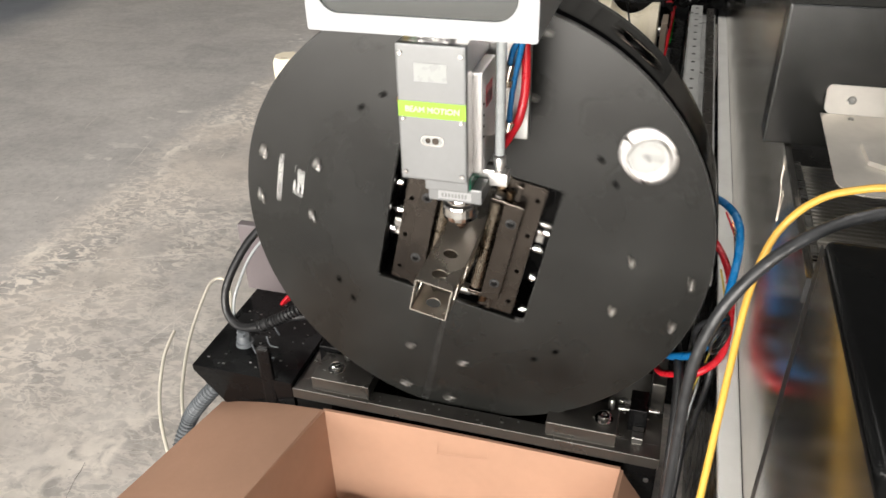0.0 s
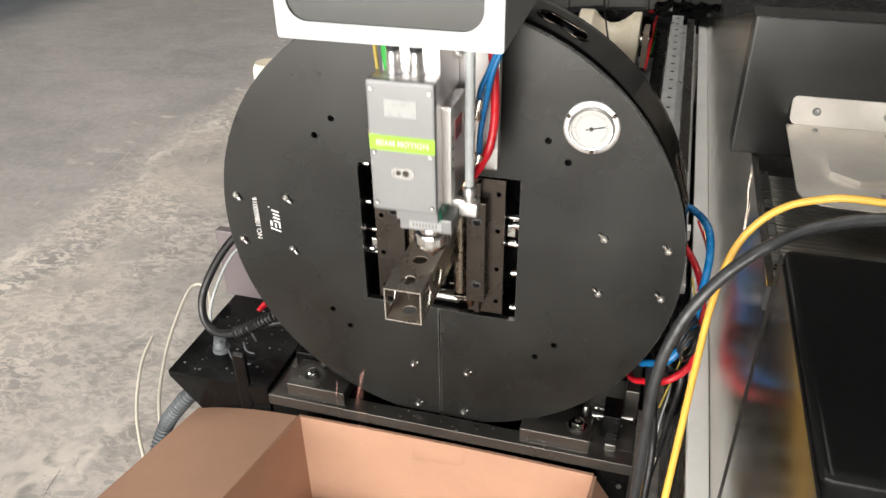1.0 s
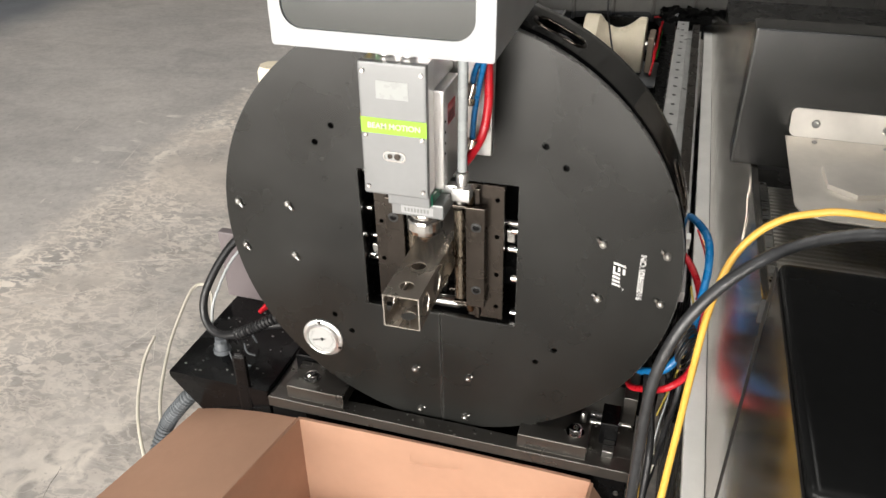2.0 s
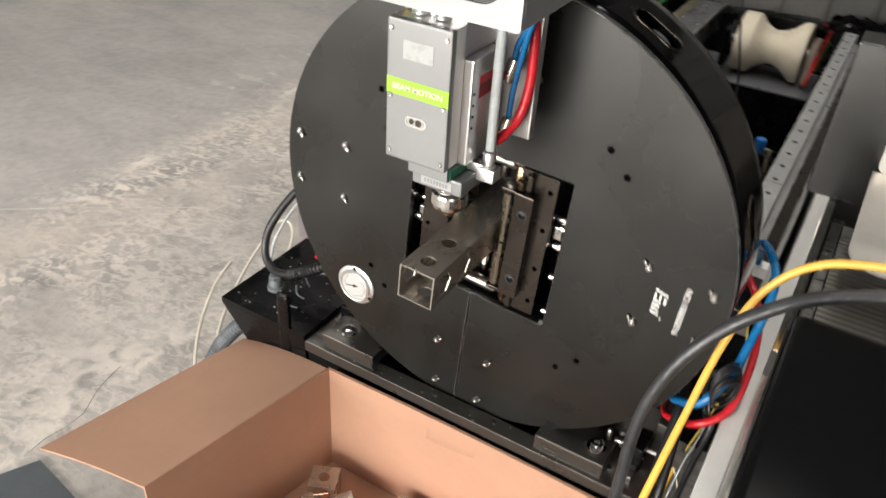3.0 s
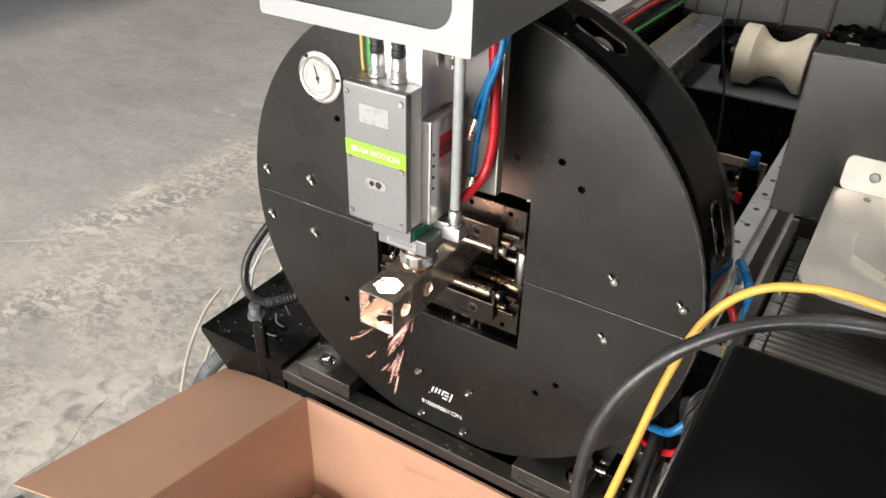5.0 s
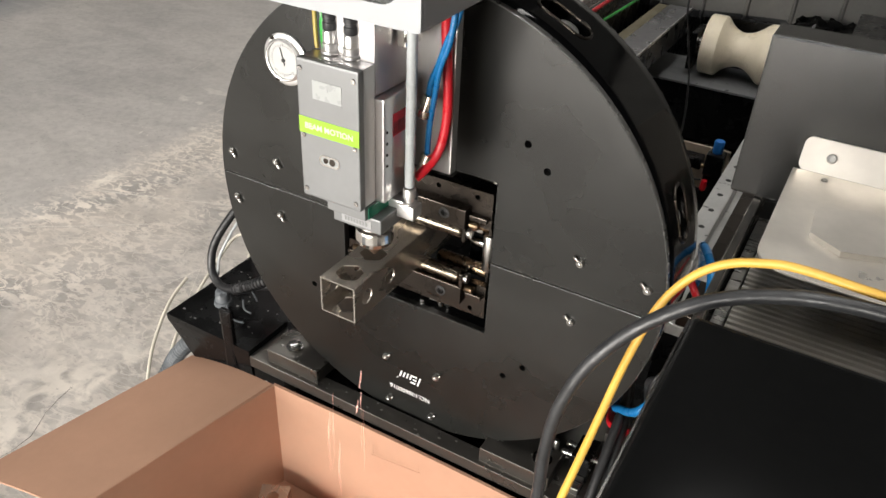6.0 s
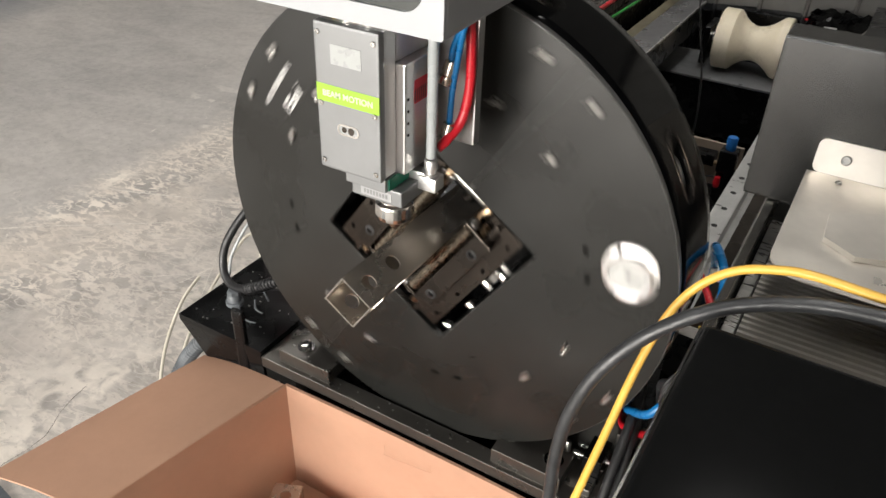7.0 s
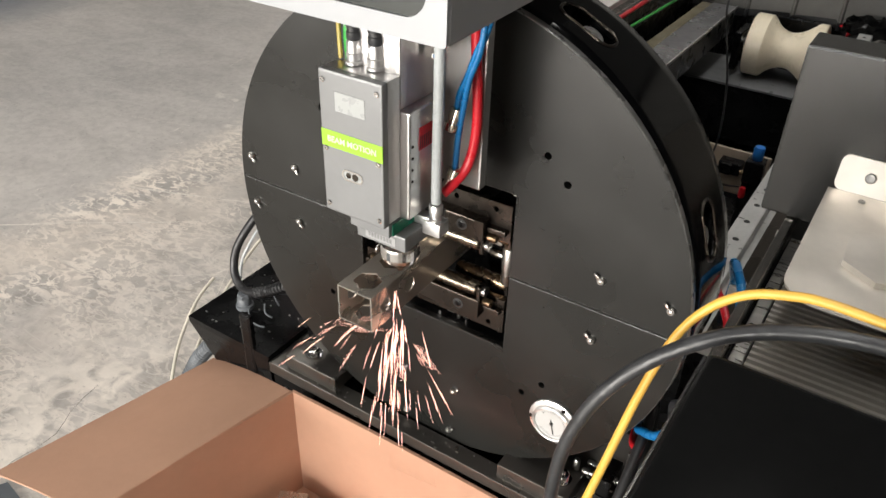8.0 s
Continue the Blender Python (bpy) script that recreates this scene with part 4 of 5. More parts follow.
def machine_bed():
    b = thing("machine_bed", "long black machine bed with linear rails", "machine bed")
    for s in (-1, 1):
        part("side_beam", box(s * 0.373 - 0.047, s * 0.373 + 0.047, 0.45, 5.0, FLOOR, -0.165, 0.004), BLACK_PAINT, b, "black bed beam")
        part("rail_seat", box(s * 0.375 - 0.045, s * 0.375 + 0.045, 0.2, 1.95, -0.1645, -0.142, 0.002), RAIL if s > 0 else BLACK_PAINT, b)
        r = part("rail", box(s * 0.352 - 0.02, s * 0.352 + 0.02, 0.2, 1.95, -0.1415, -0.109, 0.003), RAIL if s > 0 else BLACK_PAINT, b, "linear rail with bolt holes")
        for k in range(23):
            y = 0.26 + 0.075 * k
            at = pose(s * 0.352, y, -0.1088, -90, 0, 0)
            if k == 0:
                h = part("rail_plug", turned([(0.0062, -0.0004), (0.0062, 0.0), (0.0001, 0.0)], "Y", 12), INK, r, "", False, at)
            else:
                again(h, r, at)
        part("gear_rack", box(s * 0.40 - 0.012, s * 0.40 + 0.012, 0.2, 1.95, -0.1415, -0.118, 0.002), STEEL_DARK, b)
    part("head_frame", box(-0.30, 0.27, 0.165, 0.30, FLOOR, -0.20, 0.004), BLACK_PAINT, b, "black chuck frame")
    for y in (2.05, 3.6):
        part("cross_member", box(-0.28, 0.28, y, y + 0.30, -0.62, -0.4085, 0.004), BLACK_PAINT, b, "black cross member")
        part("cross_plate", box(-0.28, 0.279, y - 0.004, y + 0.30, -0.408, -0.400, 0.0015), GREY_PAINT, b, "scuffed grey top plate")
    part("bed_floor", box(-0.325, 0.325, 0.45, 5.0, FLOOR, FLOOR + 0.03), BLACK_PAINT, b)
    # trunking along the far side
    part("trunking", box(-0.234, -0.144, 0.45, 2.33, -0.30, -0.20, 0.002), TRUNK, b, "dull grey metal cable trunking")
    # edge highlight of the trunking, put in as a bright strip
    part("trunking_highlight", box(-0.1436, -0.1385, 0.45, 2.33, -0.207, -0.197, 0.0012), ALU_BRIGHT, b, "bright strip for the highlight on the edge")
    part("guide_strip", box(-0.278, -0.238, 0.45, 2.33, -0.29, -0.204, 0.003), OILY, b, "oily olive guide strip")
    part("side_panel", box(-0.418, -0.385, 1.2, 2.33, -0.1645, -0.120, 0.003), TAUPE, b, "taupe side panel")
    part("side_panel", box(-0.500, -0.4195, 1.2, 2.33, -0.20, -0.105, 0.003), PALE_PANEL, b, "pale side panel")
    part("red_cable", sweep([(-0.325, 1.4, -0.095), (-0.33, 1.9, -0.095), (-0.30, 2.1, -0.09), (-0.285, 2.28, -0.10)], 0.008, 10), RED_HOSE, b, "red hose", True)
    part("green_cable", sweep([(-0.30, 1.4, -0.12), (-0.292, 2.28, -0.14)], 0.005, 8), GREEN_WIRE, b, "", True)
    # thin wires beside the support roller
    for pts, r, m_, said in (([(0.257, 1.94, -0.32), (0.261, 2.03, -0.300), (0.265, 2.13, -0.275), (0.270, 2.24, -0.225), (0.270, 2.31, -0.200)], 0.0045, RED_HOSE, "loose red wire"),
                             ([(0.262, 2.02, -0.31), (0.258, 2.10, -0.28), (0.264, 2.2, -0.26), (0.262, 2.30, -0.235)], 0.0035, RED_HOSE, "loose red wire"),
                             ([(0.274, 2.26, -0.205), (0.262, 2.30, -0.192), (0.235, 2.31, -0.196)], 0.004, RED_HOSE, "loose red wire"),
                             ([(0.268, 2.08, -0.30), (0.273, 2.18, -0.275), (0.272, 2.30, -0.25)], 0.0045, GREEN_WIRE, "loose green wire")):
        part("wire", sweep(pts, r, 8), m_, b, said, True)
    return b


def support_roller():
    r = thing("support_roller", "cream nylon hourglass support roller on a steel axle", "roller", 0.09, 2.2, -0.285)
    prof = [(0.108, -0.125), (0.112, -0.120), (0.112, -0.068), (0.106, -0.061), (0.088, -0.046), (0.073, -0.026), (0.065, -0.003), (0.064, 0.012), (0.068, 0.032), (0.080, 0.056), (0.096, 0.076), (0.108, 0.089), (0.112, 0.098), (0.112, 0.121), (0.108, 0.125)]
    part("roller_body", turned(prof, "X", 48), CREAM, r, "", True)
    part("axle", turned([(0.018, -0.165), (0.018, -0.126)], "X", 16), STEEL, r, "", True)
    part("axle", turned([(0.018, 0.126), (0.018, 0.165)], "X", 16), STEEL, r, "", True)
    for x, m_ in ((-0.16, BLACK_PAINT), (0.15, BOARD)):
        part("bearing_plate", box(x - 0.012, x + 0.012, -0.07, 0.07, -0.092, 0.05, 0.003), m_, r)
    return r


def drive_box():
    d = thing("drive_box", "black drive box behind the support roller", "drive box", 0.075, 2.335, -0.235)
    part("case", box(-0.13, 0.13, -0.012, 0.012, -0.165, 0.030, 0.004), BLACK_PAINT, d)


def plastic_film():
    rnd = random.Random(8)
    bm = bmesh.new()
    nx, ny = 26, 12
    grid = [[bm.verts.new((0.26 + 0.34 * i / nx + rnd.uniform(-0.006, 0.006), 2.08 + 0.24 * j / ny + rnd.uniform(-0.008, 0.008), -0.152 + 0.010 * math.sin(i * 1.3 + j) * math.sin(j * 0.9) + rnd.uniform(-0.006, 0.008))) for j in range(ny + 1)] for i in range(nx + 1)]
    for i in range(nx):
        for j in range(ny):
            bm.faces.new((grid[i][j], grid[i + 1][j], grid[i + 1][j + 1], grid[i][j + 1]))
    bmesh.ops.solidify(bm, geom=bm.faces[:], thickness=0.0008)
    tagged(part("plastic_film", bm, BLACK_GLOSS), "crumpled black plastic film on the bed beam", "plastic film")


def pressure_regulator():
    x, y, z = 0.268, 1.05, -0.205
    v = thing("pressure_regulator", "small air regulator with a blue knob and red fitting", "regulator", x, y, z)
    part("knob", turned([(0.012, 0.0), (0.0132, 0.003), (0.0132, 0.031), (0.0115, 0.034), (0.0001, 0.034)], "Z", 24), BLUE_CAP, v, "ribbed blue knob", True)
    part("valve_body", box(-0.022, 0.022, -0.022, 0.022, -0.06, -0.0005, 0.004), BLACK_PAINT, v)
    part("fitting", turned([(0.007, -0.012), (0.009, 0.0), (0.007, 0.016)], "Z", 14), RED_HOSE, v, "red fitting", True, pose(-0.01, -0.03, -0.085))
    part("switch_box", box(-0.085, -0.03, -0.02, 0.02, -0.05, -0.02, 0.003), BLACK_PAINT, v)
    part("mounting_plate", box(-0.16, 0.03, 0.0225, 0.03, -0.12, 0.0, 0.002), BOARD, v, "grey-brown board")
    part("plug_block", box(-0.078, -0.050, -0.030, -0.0205, -0.048, -0.020, 0.003), BLACK_PAINT, v)
    part("nipple", turned([(0.005, -0.02), (0.007, -0.015), (0.007, 0.0), (0.005, 0.01)], "X", 12), BRASS, v, "", True, pose(-0.030, -0.012, -0.04))
    part("terminal", box(-0.125, -0.098, -0.004, 0.0222, -0.075, -0.055, 0.002), CLEAR_TUBE, v, "pale plastic terminal")
    part("lead", sweep([(-0.11, 0.0, -0.065), (-0.09, -0.02, -0.06), (-0.06, -0.03, -0.075), (-0.02, -0.03, -0.07)], 0.0025, 8), BLACK_CABLE, v, "", True)
    part("foot", box(-0.02, 0.03, -0.01, 0.0222, FLOOR + 0.03 - z, -0.0605, 0.002), BLACK_PAINT, v)
    return v


def pleated_curtain():
    c = thing("dust_curtain", "dark grey pleated dust curtain behind the machine", "curtain")
    pitch, x0, top, back = 0.167, -0.786, 1.1, 2.37
    bm, hem = bmesh.new(), bmesh.new()
    cols, strips = [], []
    rnd = random.Random(3)
    for k in range(25):
        sag = rnd.uniform(-0.006, 0.008)
        for u, dy in ((0.0, 0.0), (0.035, -0.016), (0.075, -0.015), (0.10, -0.004), (0.5, 0.001), (0.96, 0.0)):
            x, y = x0 + pitch * (k + u), back + dy
            low = -0.208 + sag * u + 0.006 * math.sin(x * 9.1)
            cols.append([bm.verts.new(p) for p in ((x, y, low), (x, y, top), (x, y + 0.01, top), (x, y + 0.01, low))])
            drop = 0.012 + 0.012 * abs(math.sin(x * 7.3)) + rnd.uniform(0, 0.006) + (0.05 + 0.02 * math.sin(x * 31) if x > 0.27 else 0)
            strips.append([hem.verts.new(p) for p in ((x, y - 0.003, low - drop), (x, y - 0.003, low + 0.004), (x, y - 0.0008, low + 0.004), (x, y - 0.0008, low - drop))])
    for mesh, rows in ((bm, cols), (hem, strips)):
        for a, b in zip(rows, rows[1:]):
            for i in range(4):
                mesh.faces.new((a[i], b[i], b[(i + 1) % 4], a[(i + 1) % 4]))
        mesh.faces.new(rows[0])
        mesh.faces.new(rows[-1])
    part("pleats", bm, CURTAIN, c)
    part("hem", hem, BLACK_RUBBER, c, "ragged black hem")
    part("curtain_rail", box(-0.83, 3.42, 2.34, 2.42, 1.1005, 1.16, 0.01), BLACK_PAINT, c)
    for x in (-0.82, 3.41):
        part("curtain_post", box(x - 0.03, x + 0.03, 2.35, 2.41, FLOOR, 1.1, 0.006), BLACK_PAINT, c)


# ---- the cabinet beside the machine ----
def side_cabinet():
    c = thing("side_cabinet", "dark steel cabinet with a polished side and light edge trim", "cabinet")
    part("polished_side", box(0.4680, 0.4705, -0.66, -0.3325, -0.186, 0.246, 0.0004), POLISHED, c, "polished dark steel side panel")
    part("joint_strip", box(0.4683, 0.4704, -0.3322, -0.3120, -0.186, 0.2455), INK, c, "black joint strip")
    tall = [(-0.3115, -0.186), (2.3, -0.186), (2.3, -0.17), (1.2, 0.09), (0.5, 0.285), (0.36, 0.318), (0.0895, 0.318), (0.0895, 0.1722), (-0.3115, 0.1722)]
    side = part("rear_side", sheet(tall, [], 0.005, lambda u, v, d: (0.4680 + d, u, v)), BRUSHED, c, "polished stainless side panel")
    # a glint on the side panel, modelled as a thin bright strip
    part("glint_line", sweep([(0.4630, 0.005, 0.199), (0.4628, -0.006, 0.192), (0.4632, -0.011, 0.170), (0.4662, -0.015, 0.150), (0.4674, -0.022, 0.110)], 0.0006, 6), STAINLESS, side, "thin bright line for a glint on the panel")
    part("body", box(0.4740, 1.25, -0.66, 1.6, FLOOR, 0.062, 0.001), BLACK_PAINT, c, "black cabinet body")
    part("sill", box(0.436, 0.4676, -0.66, 2.3, -0.205, -0.1865, 0.002), SILL, c, "light painted sill")
    part("skirt", box(0.440, 0.463, -0.66, 1.6, FLOOR, -0.2055, 0.002), BLACK_PAINT, c)
    part("deck", box(0.4735, 1.25, -0.3105, 0.45, 0.0625, 0.172, 0.001), BLACK_PAINT, c, "black cabinet deck")
    part("edge_trim", box(0.4635, 0.4730, -0.3105, 0.0890, 0.1725, 0.2025, 0.001), BRUSHED, c, "brushed stainless edge trim")
    # black cap added to cover the trim's brightly lit end face
    part("dark_trim_end", box(0.4632, 0.4732, -0.3118, -0.3107, 0.1722, 0.2028), INK, c)
    tr = part("screw_strip", box(0.4765, 0.4890, -0.3105, 0.030, 0.1725, 0.1805, 0.001), STEEL, c, "grey metal screw strip")
    for y, r in ((-0.095, 0.0062), (-0.058, 0.003), (0.022, 0.003), (-0.235, 0.0062)):
        part("screw", screw(r, r * 0.7), CHROME, tr, "", True, pose(0.4828, y, 0.1804, -90, 0, 0))
    # ribbed mat
    bm = bmesh.new()
    y = -0.3105
    prof = []
    while y < 0.020:
        prof += [(y, 0.1745), (y + 0.0022, 0.1795), (y + 0.0062, 0.1795), (y + 0.0084, 0.1745)]
        y += 0.0098
    prof += [(0.03, 0.1745), (0.03, 0.1723), (-0.3105, 0.1723)]
    v0 = [bm.verts.new((0.4905, a, b)) for a, b in prof]
    v1 = [bm.verts.new((1.2, a, b)) for a, b in prof]
    for i in range(len(prof)):
        j = (i + 1) % len(prof)
        bm.faces.new((v0[i], v0[j], v1[j], v1[i]))
    bm.faces.new(v0)
    bm.faces.new(v1[::-1])
    part("ribbed_mat", bm, RIBBED, c, "dark ribbed plastic mat")
    # the lid: a moulded box with soft edges
    lid = box(0.4708, 1.2, -0.628, -0.3115, 0.0635, 0.254, 0.010, seg=5)
    part("lid", lid, BLACK_LID, c, "black moulded lid with soft edges", True)
    return c


def rear_cover():
    c = thing("rear_cover", "black textured sheet-metal cover with a bent stainless plate", "machine cover")
    part("cover", box(0.434, 1.25, 0.034, 0.088, 0.204, 0.399, 0.003), BLACK_TEXTURED, c, "black textured cover")
    part("cover_foot", box(0.55, 1.2, 0.05, 0.085, 0.1725, 0.2035, 0.002), BLACK_PAINT, c)
    bm = sheet(rounded(0.500, 0.92, 0.262, 0.296, 0.008), [circle(0.532, 0.279, 0.004, 10)], 0.0022, lambda u, v, d: (u, 0.0315 + d - (0.296 - v) * 0.5, v))
    p = part("stainless_plate", bm, STAINLESS, c, "bent stainless plate")
    hexo = [(0.534, -0.078), (0.536, -0.126), (0.567, -0.146), (0.605, -0.135), (0.612, -0.075), (0.583, -0.052)]
    outl = [(0.4965, 0.014)] + [(0.92, 0.014), (0.92, -0.20)] + [(0.53 + 0.034 * math.cos(a), -0.166 + 0.034 * math.sin(a)) for a in [radians(270 - 15 * k) for k in range(7)]]
    lip = sheet(outl, [], 0.0022, lambda u, v, d: (u, v, 0.262 - 0.05 * (0.014 - v) - d))
    part("plate_apron", lip, STAINLESS, p, "smeared stainless apron")
    hx = sheet(hexo, [], 0.006, lambda u, v, d: (u, v, 0.262 - 0.05 * (0.014 - v) + 0.0062 - d))
    part("hexagon_piece", hx, STAINLESS, p, "raised hexagonal offcut")
    for x in (0.532, 0.62, 0.72):
        part("rivet", screw(0.0055, 0.003), STEEL, p, "", True, pose(x, 0.022, 0.279, -27, 0, 0))
        part("rivet", screw(0.0035, 0.002), STEEL, p, "", True, pose(x, 0.0, 0.2615, -85, 0, 0))
    return c


# ---- the box ----
def cardboard_box():
    b = thing("cardboard_box", "open brown cardboard box catching cut pieces", "box")
    z0, z1, th = FLOOR, -0.415, 0.006
    BL, BR, FR, FL = Vector((-0.281, -0.056)), Vector((0.303, -0.054)), Vector((0.262, -0.46)), Vector((-0.352, -0.455))

    def wall(name, p, q, n=14, low=z0, high=z1, bow=0.004):
        d = (q - p).normalized()
        nrm = Vector((d.y, -d.x))
        bm = bmesh.new()
        cols = []
        for k in range(n + 1):
            t = k / n
            c = p.lerp(q, t) + nrm * bow * math.sin(math.pi * t)
            cols.append([bm.verts.new((*(c + nrm * o), z)) for o, z in ((0, low), (0, high), (th, high), (th, low))])
        for a, c in zip(cols, cols[1:]):
            for i in range(4):
                bm.faces.new((a[i], c[i], c[(i + 1) % 4], a[(i + 1) % 4]))
        bm.faces.new(cols[0])
        bm.faces.new(cols[-1])
        return part(name, bm, CARD, b)

    def flap(p, q, po, qo, zo, n=10, sag=0.008):
        bm = bmesh.new()
        rows = []
        for i in range(n + 1):
            s = i / n
            row = []
            for k in range(n + 1):
                t = k / n
                inner, outer = p.lerp(q, t), po.lerp(qo, t)
                c = inner.lerp(outer, s)
                z = z1 + 0.001 + (zo - z1) * s + sag * math.sin(math.pi * s)
                row.append((bm.verts.new((c.x, c.y, z)), bm.verts.new((c.x, c.y, z - th * 0.8))))
            rows.append(row)
        for i in range(n):
            for k in range(n):
                a, c, d, e = rows[i][k], rows[i][k + 1], rows[i + 1][k + 1], rows[i + 1][k]
                bm.faces.new((a[0], c[0], d[0], e[0]))
                bm.faces.new((e[1], d[1], c[1], a[1]))
        edge = [rows[0][k] for k in range(n + 1)] + [rows[i][n] for i in range(1, n + 1)] + [rows[n][k] for k in range(n - 1, -1, -1)] + [rows[i][0] for i in range(n - 1, 0, -1)]
        for a, c in zip(edge, edge[1:] + edge[:1]):
            bm.faces.new((a[0], a[1], c[1], c[0]))
        return part("flap", bm, CARD, b, "", True)

    wall("back_wall", BR, BL)
    wall("left_wall", BL + Vector((0.004, 0)), FL, bow=0.002)
    wall("right_wall", FR, BR)
    wall("front_wall", FL, FR, high=FLOOR + 0.11)
    part("bottom", sheet([tuple(BL), tuple(BR), tuple(FR), tuple(FL)], [], 0.005, lambda u, v, d: (u, v, FLOOR + 0.001 + d)), CARD, b)
    flap(BL, FL, Vector((-0.535, -0.030)), Vector((-0.626, -0.470)), -0.479)
    flap(FR, BR, Vector((0.40, -0.46)), Vector((0.425, -0.090)), -0.56, sag=0.0)
    # crease along the flap's hinge
    part("crease", sweep([(BL.x - 0.002, BL.y - 0.003, z1 + 0.0012), ((BL.x + FL.x) / 2 - 0.002, (BL.y + FL.y) / 2, z1 + 0.0016), (FL.x - 0.002, FL.y, z1 + 0.0012)], 0.0022, 6), CARD, b)
    # the half-cut outline of a hand hole in the back wall
    part("hand_hole_cut", sweep([(-0.042, -0.0592, -0.440), (-0.041, -0.0594, -0.463), (-0.036, -0.0594, -0.467), (0.052, -0.0594, -0.456), (0.057, -0.0592, -0.452), (0.058, -0.059, -0.434)], 0.0004, 5), CARD, b)
    return b


def offcuts():
    for x, y, rz, rx in ((-0.235, -0.135, 25, 0), (-0.16, -0.17, -40, 8), (-0.22, -0.215, 70, 0), (0.05, -0.2, 15, 0), (-0.05, -0.11, 100, 0)):
        h, w, L = 0.029, 0.0021, 0.055
        bm = bmesh.new()
        wide = [(-h, -L / 2), (h, -L / 2), (h, L / 2), (-h, L / 2)]
        slim = [(-h + w, -L / 2), (h - w, -L / 2), (h - w, L / 2), (-h + w, L / 2)]
        sheet(wide, [circle(0, 0, 0.0118, 18)], w, lambda u, v, d: (u, v, h - d), bm)
        sheet(wide, [circle(0, 0, 0.0118, 18)], w, lambda u, v, d: (u, v, -h + d), bm)
        sheet(slim, [], w, lambda u, v, d: (h - d, v, u), bm)
        sheet(slim, [], w, lambda u, v, d: (-h + d, v, u), bm)
        o = part("tube_offcut", bm, TUBE_STEEL, at=pose(x, y, FLOOR + 0.036, rx, 0, rz))
        tagged(o, "short square steel offcut lying in the box", "offcut", "offcuts in the box")


# ---- cables and loose things ----
def cable(name, label, pts, r, material, ribs=0, group=""):
    o = part(name, sweep(pts, r, 12, ribs), material, smooth=not ribs)
    return tagged(o, label, "cable" if "cable" in name else "hose", group)


def cables():
    cable("yellow_cable", "yellow cable looping over the cabinet edge", [(0.374, -0.50, -0.55), (0.380, -0.48, -0.25), (0.388, -0.45, -0.10), (0.394, -0.411, -0.0385), (0.4015, -0.361, 0.023), (0.409, -0.311, 0.085), (0.417, -0.270, 0.146), (0.430, -0.246, 0.199), (0.450, -0.237, 0.236), (0.477, -0.2325, 0.2605), (0.510, -0.2325, 0.274), (0.5425, -0.235, 0.2805), (0.62, -0.235, 0.278), (0.78, -0.22, 0.268)], 0.0043, YELLOW_CABLE)
    cable("black_cable", "thick worn black cable looping over the cabinet lid", [(0.372, -0.32, -0.60), (0.367, -0.325, -0.30), (0.365, -0.326, -0.10), (0.365, -0.3255, -0.022), (0.365, -0.324, 0.040), (0.372, -0.320, 0.100), (0.392, -0.310, 0.158), (0.428, -0.2935, 0.208), (0.476, -0.276, 0.2445), (0.528, -0.2635, 0.264), (0.5835, -0.257, 0.273), (0.66, -0.252, 0.274), (0.80, -0.24, 0.268)], 0.0070, BLACK_RUBBER)
    hose = cable("blue_hose", "blue air hose beside the base", [(0.392, 0.30, -0.12), (0.397, 0.272, -0.06), (0.395, 0.235, -0.005), (0.408, 0.18, 0.026), (0.432, 0.115, 0.030), (0.440, 0.085, -0.005), (0.436, 0.055, -0.055), (0.425, 0.01, -0.11), (0.400, -0.012, -0.155), (0.371, 0.008, -0.185), (0.352, 0.05, -0.215), (0.34, 0.17, -0.25)], 0.0066, BLUE_HOSE)
    part("tag", box(0.394, 0.416, 0.262, 0.286, -0.084, -0.062, 0.002), WHITE_PRINT, hose, "white paper tag on the hose")
    cable("red_hose", "red air hose beside the base", [(0.385, 0.22, -0.05), (0.418, 0.165, -0.06), (0.438, 0.12, -0.085), (0.4465, 0.07, -0.125), (0.440, 0.02, -0.175), (0.405, -0.004, -0.205), (0.368, 0.03, -0.245), (0.344, 0.073, -0.276), (0.33, 0.17, -0.30)], 0.0062, RED_HOSE)
    cable("black_hose", "coiled black wire loop beside the base", [(0.39, 0.16, -0.30), (0.415, 0.08, -0.22), (0.428, 0.03, -0.14), (0.420, 0.0, -0.10), (0.400, 0.02, -0.12), (0.395, 0.05, -0.17), (0.41, 0.04, -0.22), (0.425, 0.0, -0.20), (0.415, 0.0, -0.32), (0.405, 0.04, -0.5)], 0.005, BLACK_RUBBER)
    cable("earth_cable", "thin yellow wire hanging beside the base", [(0.39, 0.06, -0.38), (0.385, 0.0, -0.43), (0.40, -0.05, -0.50), (0.39, -0.06, -0.62)], 0.004, YELLOW_CABLE)
    cable("thin_cable", "thin grey wire hanging beside the base", [(0.39, 0.05, -0.37), (0.41, 0.02, -0.40), (0.395, -0.02, -0.46), (0.405, -0.03, -0.58)], 0.002, OFF_WHITE_CABLE)
    cable("black_cable", "black cable bundle looping from the side tray behind the chuck", [(-0.33, 0.10, -0.30), (-0.40, 0.07, -0.30), (-0.465, 0.055, -0.325), (-0.52, 0.06, -0.338), (-0.553, 0.075, -0.31), (-0.55, 0.10, -0.25), (-0.51, 0.16, -0.17), (-0.44, 0.22, -0.12), (-0.36, 0.3, -0.1)], 0.0088, BLACK_CABLE)
